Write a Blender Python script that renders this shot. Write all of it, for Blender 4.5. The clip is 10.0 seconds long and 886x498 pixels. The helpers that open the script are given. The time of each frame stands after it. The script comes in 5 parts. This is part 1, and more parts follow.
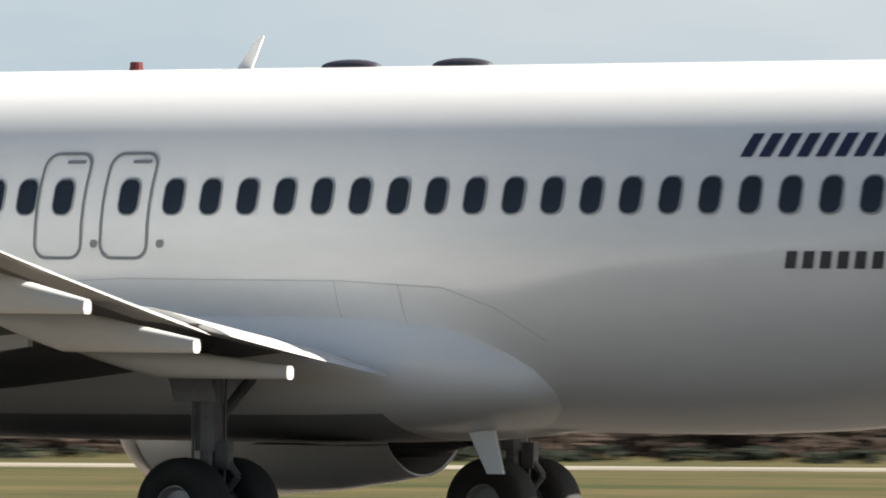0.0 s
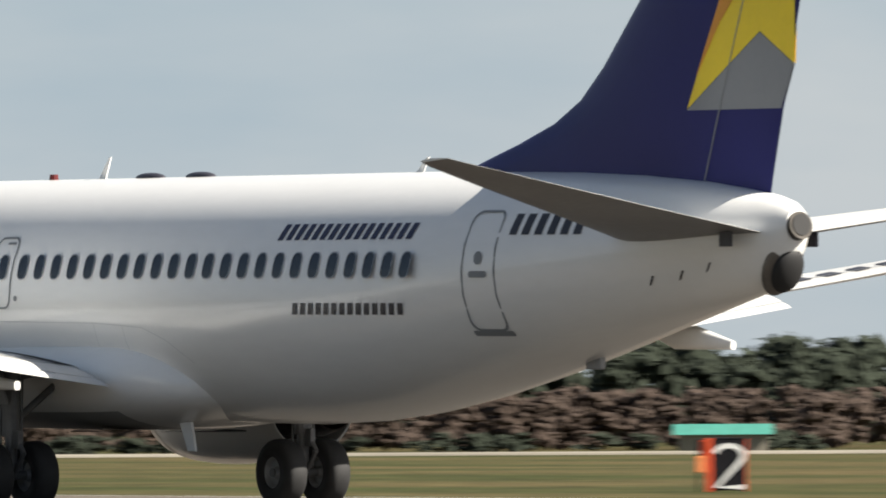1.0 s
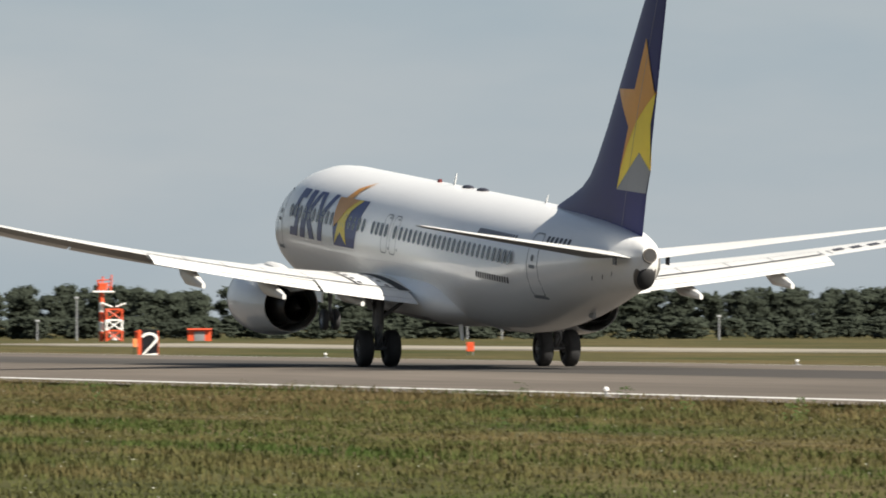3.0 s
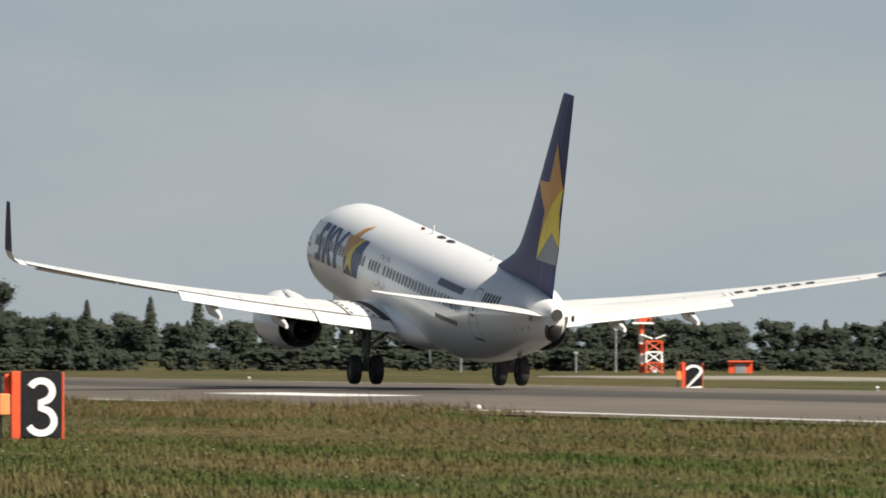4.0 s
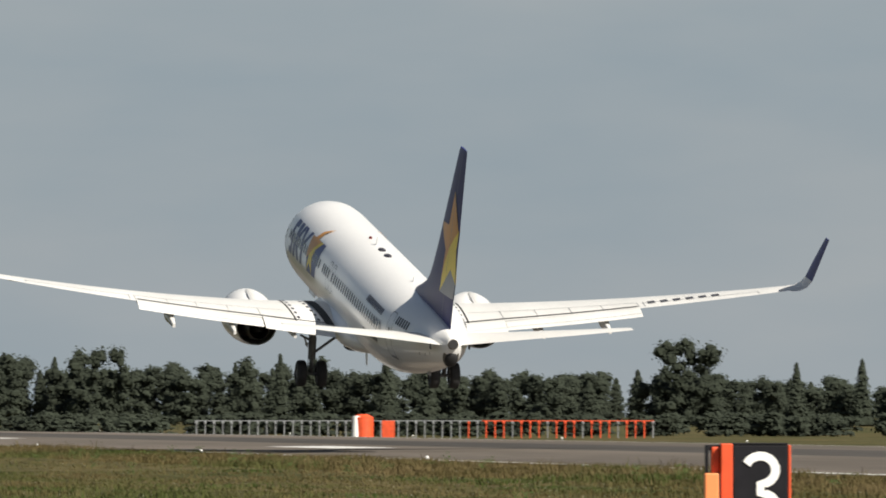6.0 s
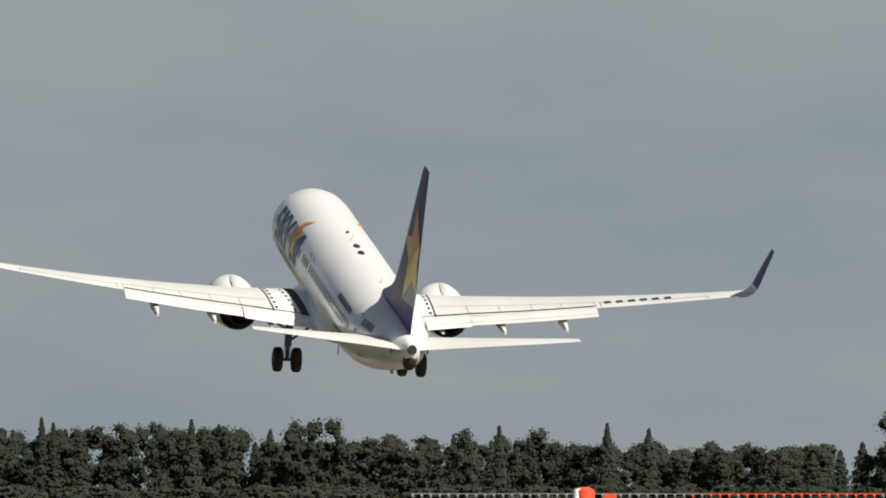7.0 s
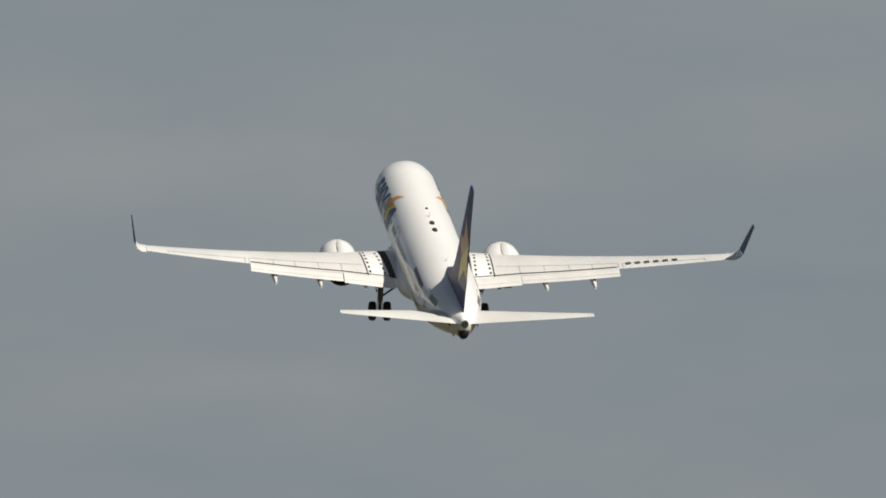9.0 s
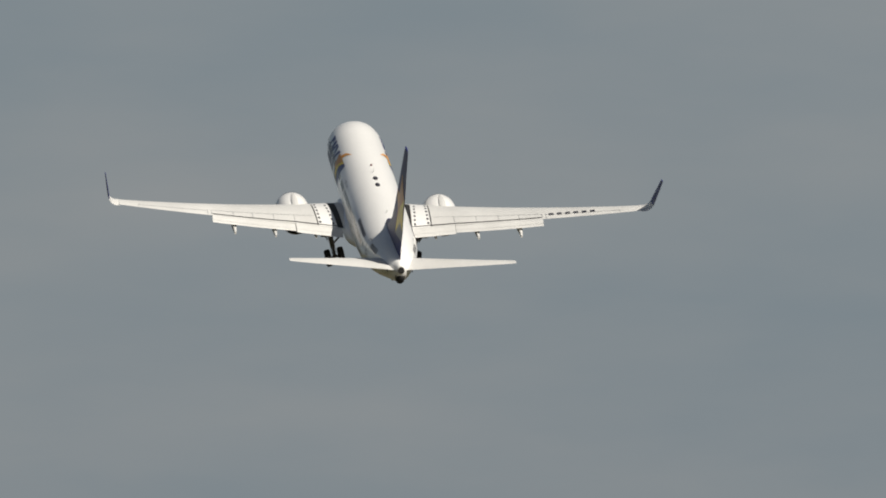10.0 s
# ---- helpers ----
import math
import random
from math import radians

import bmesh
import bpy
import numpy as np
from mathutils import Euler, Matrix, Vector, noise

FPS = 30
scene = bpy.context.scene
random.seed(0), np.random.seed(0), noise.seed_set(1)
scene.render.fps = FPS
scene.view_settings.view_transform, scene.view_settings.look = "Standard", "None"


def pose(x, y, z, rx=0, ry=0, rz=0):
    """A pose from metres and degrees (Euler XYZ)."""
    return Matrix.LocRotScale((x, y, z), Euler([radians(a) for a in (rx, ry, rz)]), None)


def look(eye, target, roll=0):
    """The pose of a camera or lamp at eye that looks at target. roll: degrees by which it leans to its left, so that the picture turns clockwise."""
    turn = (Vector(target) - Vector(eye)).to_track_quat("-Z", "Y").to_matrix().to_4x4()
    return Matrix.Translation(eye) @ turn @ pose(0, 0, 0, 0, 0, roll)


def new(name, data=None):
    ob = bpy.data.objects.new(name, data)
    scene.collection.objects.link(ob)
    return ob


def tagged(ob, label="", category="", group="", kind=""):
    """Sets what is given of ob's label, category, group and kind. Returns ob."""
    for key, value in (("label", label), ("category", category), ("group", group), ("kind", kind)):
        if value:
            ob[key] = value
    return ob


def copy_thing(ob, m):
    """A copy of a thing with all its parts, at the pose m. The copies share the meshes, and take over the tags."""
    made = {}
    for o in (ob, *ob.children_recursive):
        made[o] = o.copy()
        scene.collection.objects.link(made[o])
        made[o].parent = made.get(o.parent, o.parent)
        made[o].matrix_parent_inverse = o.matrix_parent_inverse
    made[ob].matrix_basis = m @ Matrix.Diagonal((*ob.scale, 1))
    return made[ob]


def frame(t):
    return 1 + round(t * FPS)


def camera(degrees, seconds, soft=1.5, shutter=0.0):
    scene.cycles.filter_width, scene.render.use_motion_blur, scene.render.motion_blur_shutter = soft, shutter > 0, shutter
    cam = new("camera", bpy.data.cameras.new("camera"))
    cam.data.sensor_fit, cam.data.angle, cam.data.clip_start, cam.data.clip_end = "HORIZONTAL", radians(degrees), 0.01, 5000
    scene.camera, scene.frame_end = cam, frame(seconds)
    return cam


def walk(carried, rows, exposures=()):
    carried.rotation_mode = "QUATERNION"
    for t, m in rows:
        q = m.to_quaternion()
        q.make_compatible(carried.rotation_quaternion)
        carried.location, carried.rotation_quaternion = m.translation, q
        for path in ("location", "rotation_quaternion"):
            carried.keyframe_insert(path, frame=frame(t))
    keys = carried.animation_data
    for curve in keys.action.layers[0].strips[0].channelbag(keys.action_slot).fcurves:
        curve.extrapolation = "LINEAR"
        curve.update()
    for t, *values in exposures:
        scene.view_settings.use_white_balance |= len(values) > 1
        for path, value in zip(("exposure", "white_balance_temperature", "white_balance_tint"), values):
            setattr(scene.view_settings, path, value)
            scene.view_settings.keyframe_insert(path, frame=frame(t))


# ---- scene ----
from collections import defaultdict

# camera: a long lens that follows the aircraft
cam = camera(5.625, 10.0, soft=1.8, shutter=0.14)
FLIGHT = (
    (0, 80.501, 58.991, 0.000, 0.4585, -0.0000, 0.0000),
    (0.1, 80.501, 65.456, 0.000, 0.4882, -0.0000, -0.0000),
    (0.2, 80.501, 71.934, 0.000, 0.5174, 0.0000, 0.0000),
    (0.3, 80.501, 78.436, 0.000, 0.5468, -0.0000, 0.0000),
    (0.4, 80.501, 84.975, 0.000, 0.5773, 0.0000, -0.0000),
    (0.5, 80.501, 91.561, 0.000, 0.6096, -0.0000, 0.0000),
    (0.6, 80.501, 98.204, 0.000, 0.6434, -0.0000, 0.0000),
    (0.7, 80.501, 104.898, 0.000, 0.6783, -0.0000, 0.0000),
    (0.8, 80.501, 111.633, 0.000, 0.7151, 0.0000, -0.0000),
    (0.9, 80.501, 118.400, 0.000, 0.7546, 0.0000, 0.0000),
    (1, 80.501, 125.188, 0.000, 0.7977, -0.0000, -0.0000),
    (1.1, 80.501, 131.990, 0.000, 0.8437, -0.0000, 0.0000),
    (1.2, 80.501, 138.809, 0.000, 0.8929, -0.0000, -0.0000),
    (1.3, 80.501, 145.650, 0.000, 0.9473, -0.0000, 0.0000),
    (1.4, 80.501, 152.516, 0.000, 1.0089, -0.0000, 0.0000),
    (1.5, 80.501, 159.413, 0.000, 1.0799, -0.0000, 0.0000),
    (1.6, 80.501, 166.343, 0.000, 1.1643, -0.0000, 0.0000),
    (1.7, 80.501, 173.299, 0.000, 1.2652, -0.0000, -0.0000),
    (1.8, 80.501, 180.273, 0.000, 1.3828, -0.0000, 0.0000),
    (1.9, 80.501, 187.257, 0.000, 1.5172, -0.0000, -0.0000),
    (2, 80.501, 194.241, 0.000, 1.6688, 0.0000, -0.0000),
    (2.1, 80.501, 201.218, 0.000, 1.8626, -0.0000, 0.0000),
    (2.2, 80.501, 208.186, 0.000, 2.1081, 0.0000, 0.0000),
    (2.3, 80.501, 215.143, 0.000, 2.3818, 0.0000, -0.0000),
    (2.4, 80.501, 222.086, 0.000, 2.6604, 0.0000, -0.0000),
    (2.5, 80.501, 229.015, 0.000, 2.9204, 0.0000, -0.0000),
    (2.6, 80.501, 235.928, 0.000, 3.1588, 0.0000, 0.0000),
    (2.7, 80.501, 242.819, 0.000, 3.3910, -0.0000, 0.0000),
    (2.8, 80.501, 249.686, 0.000, 3.6222, -0.0000, -0.0000),
    (2.9, 80.501, 256.524, 0.000, 3.8571, -0.0000, 0.0000),
    (3, 80.501, 263.329, 0.000, 4.1008, -0.0000, 0.0000),
    (3.1, 80.501, 270.098, 0.000, 4.3645, 0.0000, -0.0000),
    (3.2, 80.501, 276.832, 0.000, 4.6308, 0.0391, 0.0032),
    (3.3, 80.573, 284.038, 0.009, 4.8999, 0.0678, 0.0147),
    (3.4, 80.762, 292.024, 0.032, 5.1747, 0.1125, 0.0434),
    (3.5, 81.031, 300.596, 0.068, 5.4519, 0.1697, 0.0858),
    (3.6, 81.340, 309.560, 0.112, 5.7279, 0.2359, 0.1383),
    (3.7, 81.652, 318.722, 0.160, 5.9991, 0.3078, 0.1971),
    (3.8, 81.928, 327.890, 0.211, 6.2620, 0.3819, 0.2588),
    (3.9, 82.129, 336.867, 0.260, 6.5132, 0.4546, 0.3195),
    (4, 82.218, 345.462, 0.303, 6.7491, 0.5227, 0.3759),
    (4.1, 82.156, 353.481, 0.338, 6.9662, 0.5825, 0.4240),
    (4.2, 81.904, 360.728, 0.362, 7.1610, 0.6306, 0.4605),
    (4.3, 81.424, 367.012, 0.370, 7.3300, 0.6637, 0.4816),
    (4.4, 80.939, 372.326, 0.369, 7.4787, 0.6975, 0.4961),
    (4.5, 80.210, 376.455, 0.369, 7.6398, 0.7124, 0.5060),
    (4.6, 79.566, 380.833, 0.412, 7.9175, 0.6921, 0.5142),
    (4.7, 78.872, 385.022, 0.524, 8.2871, 0.6455, 0.5265),
    (4.8, 78.136, 389.063, 0.676, 8.6795, 0.5869, 0.5440),
    (4.9, 77.368, 393.006, 0.841, 9.0254, 0.5308, 0.5673),
    (5, 76.579, 396.902, 0.992, 9.2558, 0.4917, 0.5966),
    (5.1, 75.803, 400.807, 1.124, 9.3887, 0.4657, 0.6256),
    (5.2, 75.012, 404.696, 1.256, 9.4952, 0.4412, 0.6546),
    (5.3, 74.191, 408.492, 1.394, 9.5852, 0.4203, 0.6847),
    (5.4, 73.321, 412.110, 1.545, 9.6687, 0.4052, 0.7182),
    (5.5, 72.382, 415.458, 1.714, 9.7556, 0.3982, 0.7584),
    (5.6, 71.322, 417.985, 1.926, 9.8380, 0.4192, 0.8018),
    (5.7, 70.295, 420.750, 2.191, 9.9369, 0.4699, 0.8589),
    (5.8, 69.300, 424.024, 2.440, 10.0527, 0.5257, 0.9233),
    (5.9, 68.400, 428.398, 2.709, 10.2143, 0.6168, 1.0113),
    (6, 67.589, 433.636, 2.999, 10.4148, 0.7357, 1.1160),
    (6.1, 66.864, 439.502, 3.309, 10.6472, 0.8752, 1.2304),
    (6.2, 66.219, 445.763, 3.640, 10.9048, 1.0281, 1.3475),
    (6.3, 65.651, 452.183, 3.992, 11.1805, 1.1871, 1.4604),
    (6.4, 65.154, 458.526, 4.365, 11.4675, 1.3450, 1.5620),
    (6.5, 64.725, 464.557, 4.758, 11.7589, 1.4944, 1.6453),
    (6.6, 64.359, 470.041, 5.173, 12.0479, 1.6282, 1.7035),
    (6.7, 64.051, 474.744, 5.608, 12.3274, 1.7390, 1.7295),
    (6.8, 63.796, 478.429, 6.064, 12.5907, 1.8197, 1.7164),
    (6.9, 63.380, 478.992, 6.492, 12.8542, 1.9585, 1.6751),
    (7, 63.254, 481.456, 6.965, 13.1130, 2.0377, 1.6087),
    (7.1, 63.109, 487.723, 7.464, 13.3492, 2.0091, 1.6113),
    (7.2, 62.945, 493.874, 7.982, 13.5797, 1.9416, 1.6042),
    (7.3, 62.770, 499.910, 8.516, 13.8115, 1.8529, 1.5912),
    (7.4, 62.593, 505.861, 9.062, 14.0516, 1.7603, 1.5769),
    (7.5, 62.442, 511.826, 9.614, 14.3072, 1.6813, 1.5656),
    (7.6, 62.386, 517.793, 10.175, 14.5891, 1.6178, 1.5583),
    (7.7, 62.450, 523.758, 10.747, 14.8944, 1.5581, 1.5519),
    (7.8, 62.564, 529.733, 11.331, 15.2097, 1.4992, 1.5453),
    (7.9, 62.656, 535.728, 11.924, 15.5214, 1.4381, 1.5374),
    (8, 62.649, 541.750, 12.526, 15.8160, 1.3720, 1.5270),
    (8.1, 62.549, 547.741, 13.139, 16.0980, 1.2991, 1.5137),
    (8.2, 62.391, 553.306, 13.764, 16.3784, 1.2207, 1.4980),
    (8.3, 62.222, 558.835, 14.398, 16.6503, 1.1390, 1.4804),
    (8.4, 62.063, 564.408, 15.043, 16.9077, 1.0562, 1.4613),
    (8.5, 61.927, 570.108, 15.697, 17.1448, 0.9744, 1.4413),
    (8.6, 61.844, 575.950, 16.361, 17.3604, 0.8865, 1.4183),
    (8.7, 61.805, 581.862, 17.036, 17.5614, 0.7910, 1.3921),
    (8.8, 61.778, 587.798, 17.721, 17.7534, 0.6985, 1.3659),
    (8.9, 61.726, 593.708, 18.416, 17.9423, 0.6194, 1.3433),
    (9, 61.613, 599.541, 19.120, 18.1336, 0.5638, 1.3279),
    (9.1, 61.456, 605.382, 19.834, 18.3568, 0.5270, 1.3186),
    (9.2, 61.318, 611.533, 20.559, 18.6071, 0.4964, 1.3114),
    (9.3, 61.171, 617.698, 21.295, 18.8414, 0.4709, 1.3055),
    (9.4, 61.015, 623.877, 22.040, 19.0154, 0.4495, 1.3000),
    (9.5, 60.853, 630.067, 22.794, 19.0847, 0.4310, 1.2942),
    (9.6, 60.640, 636.275, 23.563, 19.0791, 0.4150, 1.2885),
    (9.7, 60.353, 642.503, 24.346, 19.0616, 0.4012, 1.2835),
    (9.8, 60.018, 648.741, 25.137, 19.0372, 0.3887, 1.2790),
    (9.9, 59.670, 654.985, 25.930, 19.0110, 0.3764, 1.2745),
    (10, 59.337, 661.232, 26.720, 18.9883, 0.3635, 1.2699),
)
AIM = (
    (0, 0.000, 0.000, 1.513, 91.1043, -0.2648, -54.2639),
    (0.1, 0.000, 0.000, 1.513, 91.0901, -0.2376, -51.3686),
    (0.2, 0.000, 0.000, 1.513, 91.0741, -0.2130, -48.6843),
    (0.3, 0.000, 0.000, 1.513, 91.0590, -0.1871, -46.1970),
    (0.4, 0.000, 0.000, 1.513, 91.0478, -0.1560, -43.8931),
    (0.5, 0.000, 0.000, 1.513, 91.0435, -0.1157, -41.7594),
    (0.6, 0.000, 0.000, 1.513, 91.0442, -0.0331, -39.9225),
    (0.7, 0.000, 0.000, 1.513, 91.0461, 0.0972, -38.4237),
    (0.8, 0.000, 0.000, 1.513, 91.0484, 0.2373, -37.1228),
    (0.9, 0.000, 0.000, 1.513, 91.0503, 0.3492, -35.8791),
    (1, 0.000, 0.000, 1.513, 91.0511, 0.3949, -34.5524),
    (1.1, 0.000, 0.000, 1.513, 91.0473, 0.3412, -33.1751),
    (1.2, 0.000, 0.000, 1.513, 91.0366, 0.2132, -31.8708),
    (1.3, 0.000, 0.000, 1.513, 91.0201, 0.0603, -30.6368),
    (1.4, 0.000, 0.000, 1.513, 90.9991, -0.0678, -29.4718),
    (1.5, 0.000, 0.000, 1.513, 90.9745, -0.1215, -28.3751),
    (1.6, 0.000, 0.000, 1.513, 90.9229, -0.0667, -27.3315),
    (1.7, 0.000, 0.000, 1.513, 90.8340, 0.0638, -26.3279),
    (1.8, 0.000, 0.000, 1.513, 90.7290, 0.2196, -25.3674),
    (1.9, 0.000, 0.000, 1.513, 90.6291, 0.3502, -24.4534),
    (2, 0.000, 0.000, 1.513, 90.5555, 0.4049, -23.5896),
    (2.1, 0.000, 0.000, 1.513, 90.5010, 0.3739, -22.7714),
    (2.2, 0.000, 0.000, 1.513, 90.4481, 0.2987, -21.9902),
    (2.3, 0.000, 0.000, 1.513, 90.4029, 0.2062, -21.2441),
    (2.4, 0.000, 0.000, 1.513, 90.3714, 0.1231, -20.5315),
    (2.5, 0.000, 0.000, 1.513, 90.3596, 0.0761, -19.8512),
    (2.6, 0.000, 0.000, 1.513, 90.3640, 0.0602, -19.1795),
    (2.7, 0.000, 0.000, 1.513, 90.3757, 0.0501, -18.5134),
    (2.8, 0.000, 0.000, 1.513, 90.3924, 0.0420, -17.8826),
    (2.9, 0.000, 0.000, 1.513, 90.4117, 0.0323, -17.3170),
    (3, 0.000, 0.000, 1.513, 90.4313, 0.0172, -16.8465),
    (3.1, 0.000, 0.000, 1.513, 90.4586, -0.0354, -16.5149),
    (3.2, 0.000, 0.000, 1.513, 90.4869, -0.0786, -16.2069),
    (3.3, 0.050, 0.220, 1.513, 90.5131, -0.1162, -15.8792),
    (3.4, 0.192, 0.848, 1.513, 90.5364, -0.1352, -15.5384),
    (3.5, 0.414, 1.833, 1.513, 90.5571, -0.1391, -15.1886),
    (3.6, 0.702, 3.126, 1.513, 90.5756, -0.1312, -14.8341),
    (3.7, 1.044, 4.676, 1.513, 90.5921, -0.1146, -14.4791),
    (3.8, 1.428, 6.434, 1.513, 90.6071, -0.0927, -14.1276),
    (3.9, 1.840, 8.349, 1.513, 90.6209, -0.0689, -13.7838),
    (4, 2.269, 10.372, 1.513, 90.6339, -0.0463, -13.4520),
    (4.1, 2.701, 12.454, 1.513, 90.6462, -0.0284, -13.1362),
    (4.2, 3.124, 14.543, 1.513, 90.6584, -0.0183, -12.8406),
    (4.3, 3.525, 16.590, 1.513, 90.6708, -0.0195, -12.5695),
    (4.4, 3.813, 18.088, 1.513, 90.6817, -0.0273, -12.3118),
    (4.5, 4.296, 20.608, 1.513, 90.6959, -0.0352, -12.0544),
    (4.6, 4.714, 22.781, 1.513, 90.7111, -0.0302, -11.7906),
    (4.7, 5.144, 25.019, 1.513, 90.7282, -0.0183, -11.5127),
    (4.8, 5.576, 27.273, 1.513, 90.7459, -0.0040, -11.2318),
    (4.9, 6.004, 29.499, 1.513, 90.7627, 0.0079, -10.9596),
    (5, 6.418, 31.656, 1.513, 90.7772, 0.0129, -10.7089),
    (5.1, 6.811, 33.702, 1.513, 90.7893, 0.0128, -10.5017),
    (5.2, 7.189, 35.670, 1.513, 90.8005, 0.0124, -10.3348),
    (5.3, 7.564, 37.623, 1.513, 90.8118, 0.0119, -10.1919),
    (5.4, 7.948, 39.623, 1.513, 90.8240, 0.0112, -10.0562),
    (5.5, 8.353, 41.730, 1.513, 90.8381, 0.0103, -9.9093),
    (5.6, 8.843, 44.284, 1.513, 90.8754, 0.0074, -9.7731),
    (5.7, 9.284, 46.584, 1.513, 90.9253, 0.0036, -9.6024),
    (5.8, 9.758, 49.205, 1.513, 90.9669, 0.0002, -9.4251),
    (5.9, 10.242, 52.143, 1.513, 91.0051, -0.0032, -9.2082),
    (6, 10.726, 55.288, 1.513, 91.0410, -0.0065, -8.9638),
    (6.1, 11.201, 58.532, 1.513, 91.0757, -0.0096, -8.7039),
    (6.2, 11.656, 61.765, 1.513, 91.1102, -0.0125, -8.4405),
    (6.3, 12.083, 64.878, 1.513, 91.1456, -0.0150, -8.1858),
    (6.4, 12.470, 67.763, 1.513, 91.1829, -0.0170, -7.9517),
    (6.5, 12.810, 70.311, 1.513, 91.2232, -0.0186, -7.7503),
    (6.6, 13.091, 72.412, 1.513, 91.2676, -0.0195, -7.5937),
    (6.7, 13.303, 73.958, 1.513, 91.3171, -0.0196, -7.4939),
    (6.8, 13.439, 74.841, 1.513, 91.3728, -0.0190, -7.4630),
    (6.9, 13.556, 75.492, 1.513, 91.4389, -0.0175, -7.5019),
    (7, 13.649, 76.006, 1.513, 91.5027, -0.0159, -7.5720),
    (7.1, 13.718, 76.382, 1.513, 91.5502, -0.0158, -7.4857),
    (7.2, 13.760, 76.619, 1.513, 91.5983, -0.0158, -7.3983),
    (7.3, 13.778, 76.719, 1.513, 91.6453, -0.0157, -7.3082),
    (7.4, 13.778, 76.719, 1.513, 91.6894, -0.0157, -7.2135),
    (7.5, 13.778, 76.719, 1.513, 91.7287, -0.0156, -7.1124),
    (7.6, 13.778, 76.719, 1.513, 91.7626, -0.0149, -6.9802),
    (7.7, 13.778, 76.719, 1.513, 91.7929, -0.0133, -6.8097),
    (7.8, 13.778, 76.719, 1.513, 91.8214, -0.0115, -6.6261),
    (7.9, 13.778, 76.719, 1.513, 91.8499, -0.0100, -6.4546),
    (8, 13.778, 76.719, 1.513, 91.8803, -0.0094, -6.3203),
    (8.1, 13.778, 76.719, 1.513, 91.9118, -0.0097, -6.2168),
    (8.2, 13.778, 76.719, 1.513, 91.9448, -0.0106, -6.1196),
    (8.3, 13.778, 76.719, 1.513, 91.9793, -0.0116, -6.0261),
    (8.4, 13.778, 76.719, 1.513, 92.0163, -0.0124, -5.9337),
    (8.5, 13.778, 76.719, 1.513, 92.0570, -0.0127, -5.8399),
    (8.6, 13.778, 76.719, 1.513, 92.1064, -0.0122, -5.7369),
    (8.7, 13.778, 76.719, 1.513, 92.1646, -0.0109, -5.6245),
    (8.8, 13.778, 76.719, 1.513, 92.2259, -0.0094, -5.5118),
    (8.9, 13.778, 76.719, 1.513, 92.2845, -0.0081, -5.4078),
    (9, 13.778, 76.719, 1.513, 92.3347, -0.0076, -5.3214),
    (9.1, 13.778, 76.719, 1.513, 92.3799, -0.0080, -5.2492),
    (9.2, 13.778, 76.719, 1.513, 92.4237, -0.0090, -5.1811),
    (9.3, 13.778, 76.719, 1.513, 92.4629, -0.0102, -5.1168),
    (9.4, 13.778, 76.719, 1.513, 92.4929, -0.0112, -5.0559),
    (9.5, 13.778, 76.719, 1.513, 92.5091, -0.0116, -4.9980),
    (9.6, 13.778, 76.719, 1.513, 92.5156, -0.0111, -4.9547),
    (9.7, 13.778, 76.719, 1.513, 92.5203, -0.0099, -4.9320),
    (9.8, 13.778, 76.719, 1.513, 92.5239, -0.0083, -4.9217),
    (9.9, 13.778, 76.719, 1.513, 92.5271, -0.0065, -4.9155),
    (10, 13.778, 76.719, 1.513, 92.5310, -0.0050, -4.9051),
)
EXPOSURES = ((0, 1.55), (1.0, 1.30), (2.5, 1.15), (4.5, 0.88), (5.5, 0.82), (7.0, 0.52), (9.0, 0.25), (10.0, 0.18))
walk(cam, [(t, pose(x, y, z, a, b, c)) for t, x, y, z, a, b, c in AIM], EXPOSURES)

# ---------------------------------------------------------------- light
SUN = Vector((0.483, -0.592, 0.644))
sun = new("sun", bpy.data.lights.new("sun", "SUN"))
sun.data.energy, sun.data.angle, sun.data.color = 5.0, radians(0.6), (1.0, 0.93, 0.82)
sun.matrix_world = look((300, -300, 400), Vector((300, -300, 400)) - SUN)

world = bpy.data.worlds.new("hazy_sky")
scene.world = world
world.use_nodes = True
wn, wl = world.node_tree.nodes, world.node_tree.links
wn.clear()
sky = wn.new("ShaderNodeTexSky")
sky.sky_type, sky.sun_disc = "NISHITA", False
sky.sun_elevation = math.asin(SUN.z)
sky.sun_rotation = math.atan2(SUN.x, SUN.y)
sky.air_density, sky.dust_density = 1.0, 2.0
coord = wn.new("ShaderNodeTexCoord")
mapping = wn.new("ShaderNodeMapping")
mapping.inputs["Scale"].default_value = (1.0, 1.0, 3.5)
cloud = wn.new("ShaderNodeTexNoise")
cloud.inputs["Scale"].default_value, cloud.inputs["Detail"].default_value = 14.0, 5.0
cramp = wn.new("ShaderNodeValToRGB")
cramp.color_ramp.elements[0].position, cramp.color_ramp.elements[0].color = 0.32, (0.405, 0.488, 0.545, 1)
cramp.color_ramp.elements[1].position, cramp.color_ramp.elements[1].color = 0.72, (0.53, 0.57, 0.592, 1)
haze = wn.new("ShaderNodeBackground")
clear = wn.new("ShaderNodeBackground")
clear.inputs["Strength"].default_value = 0.032
haze.inputs["Strength"].default_value = 0.45
mix = wn.new("ShaderNodeMixShader")
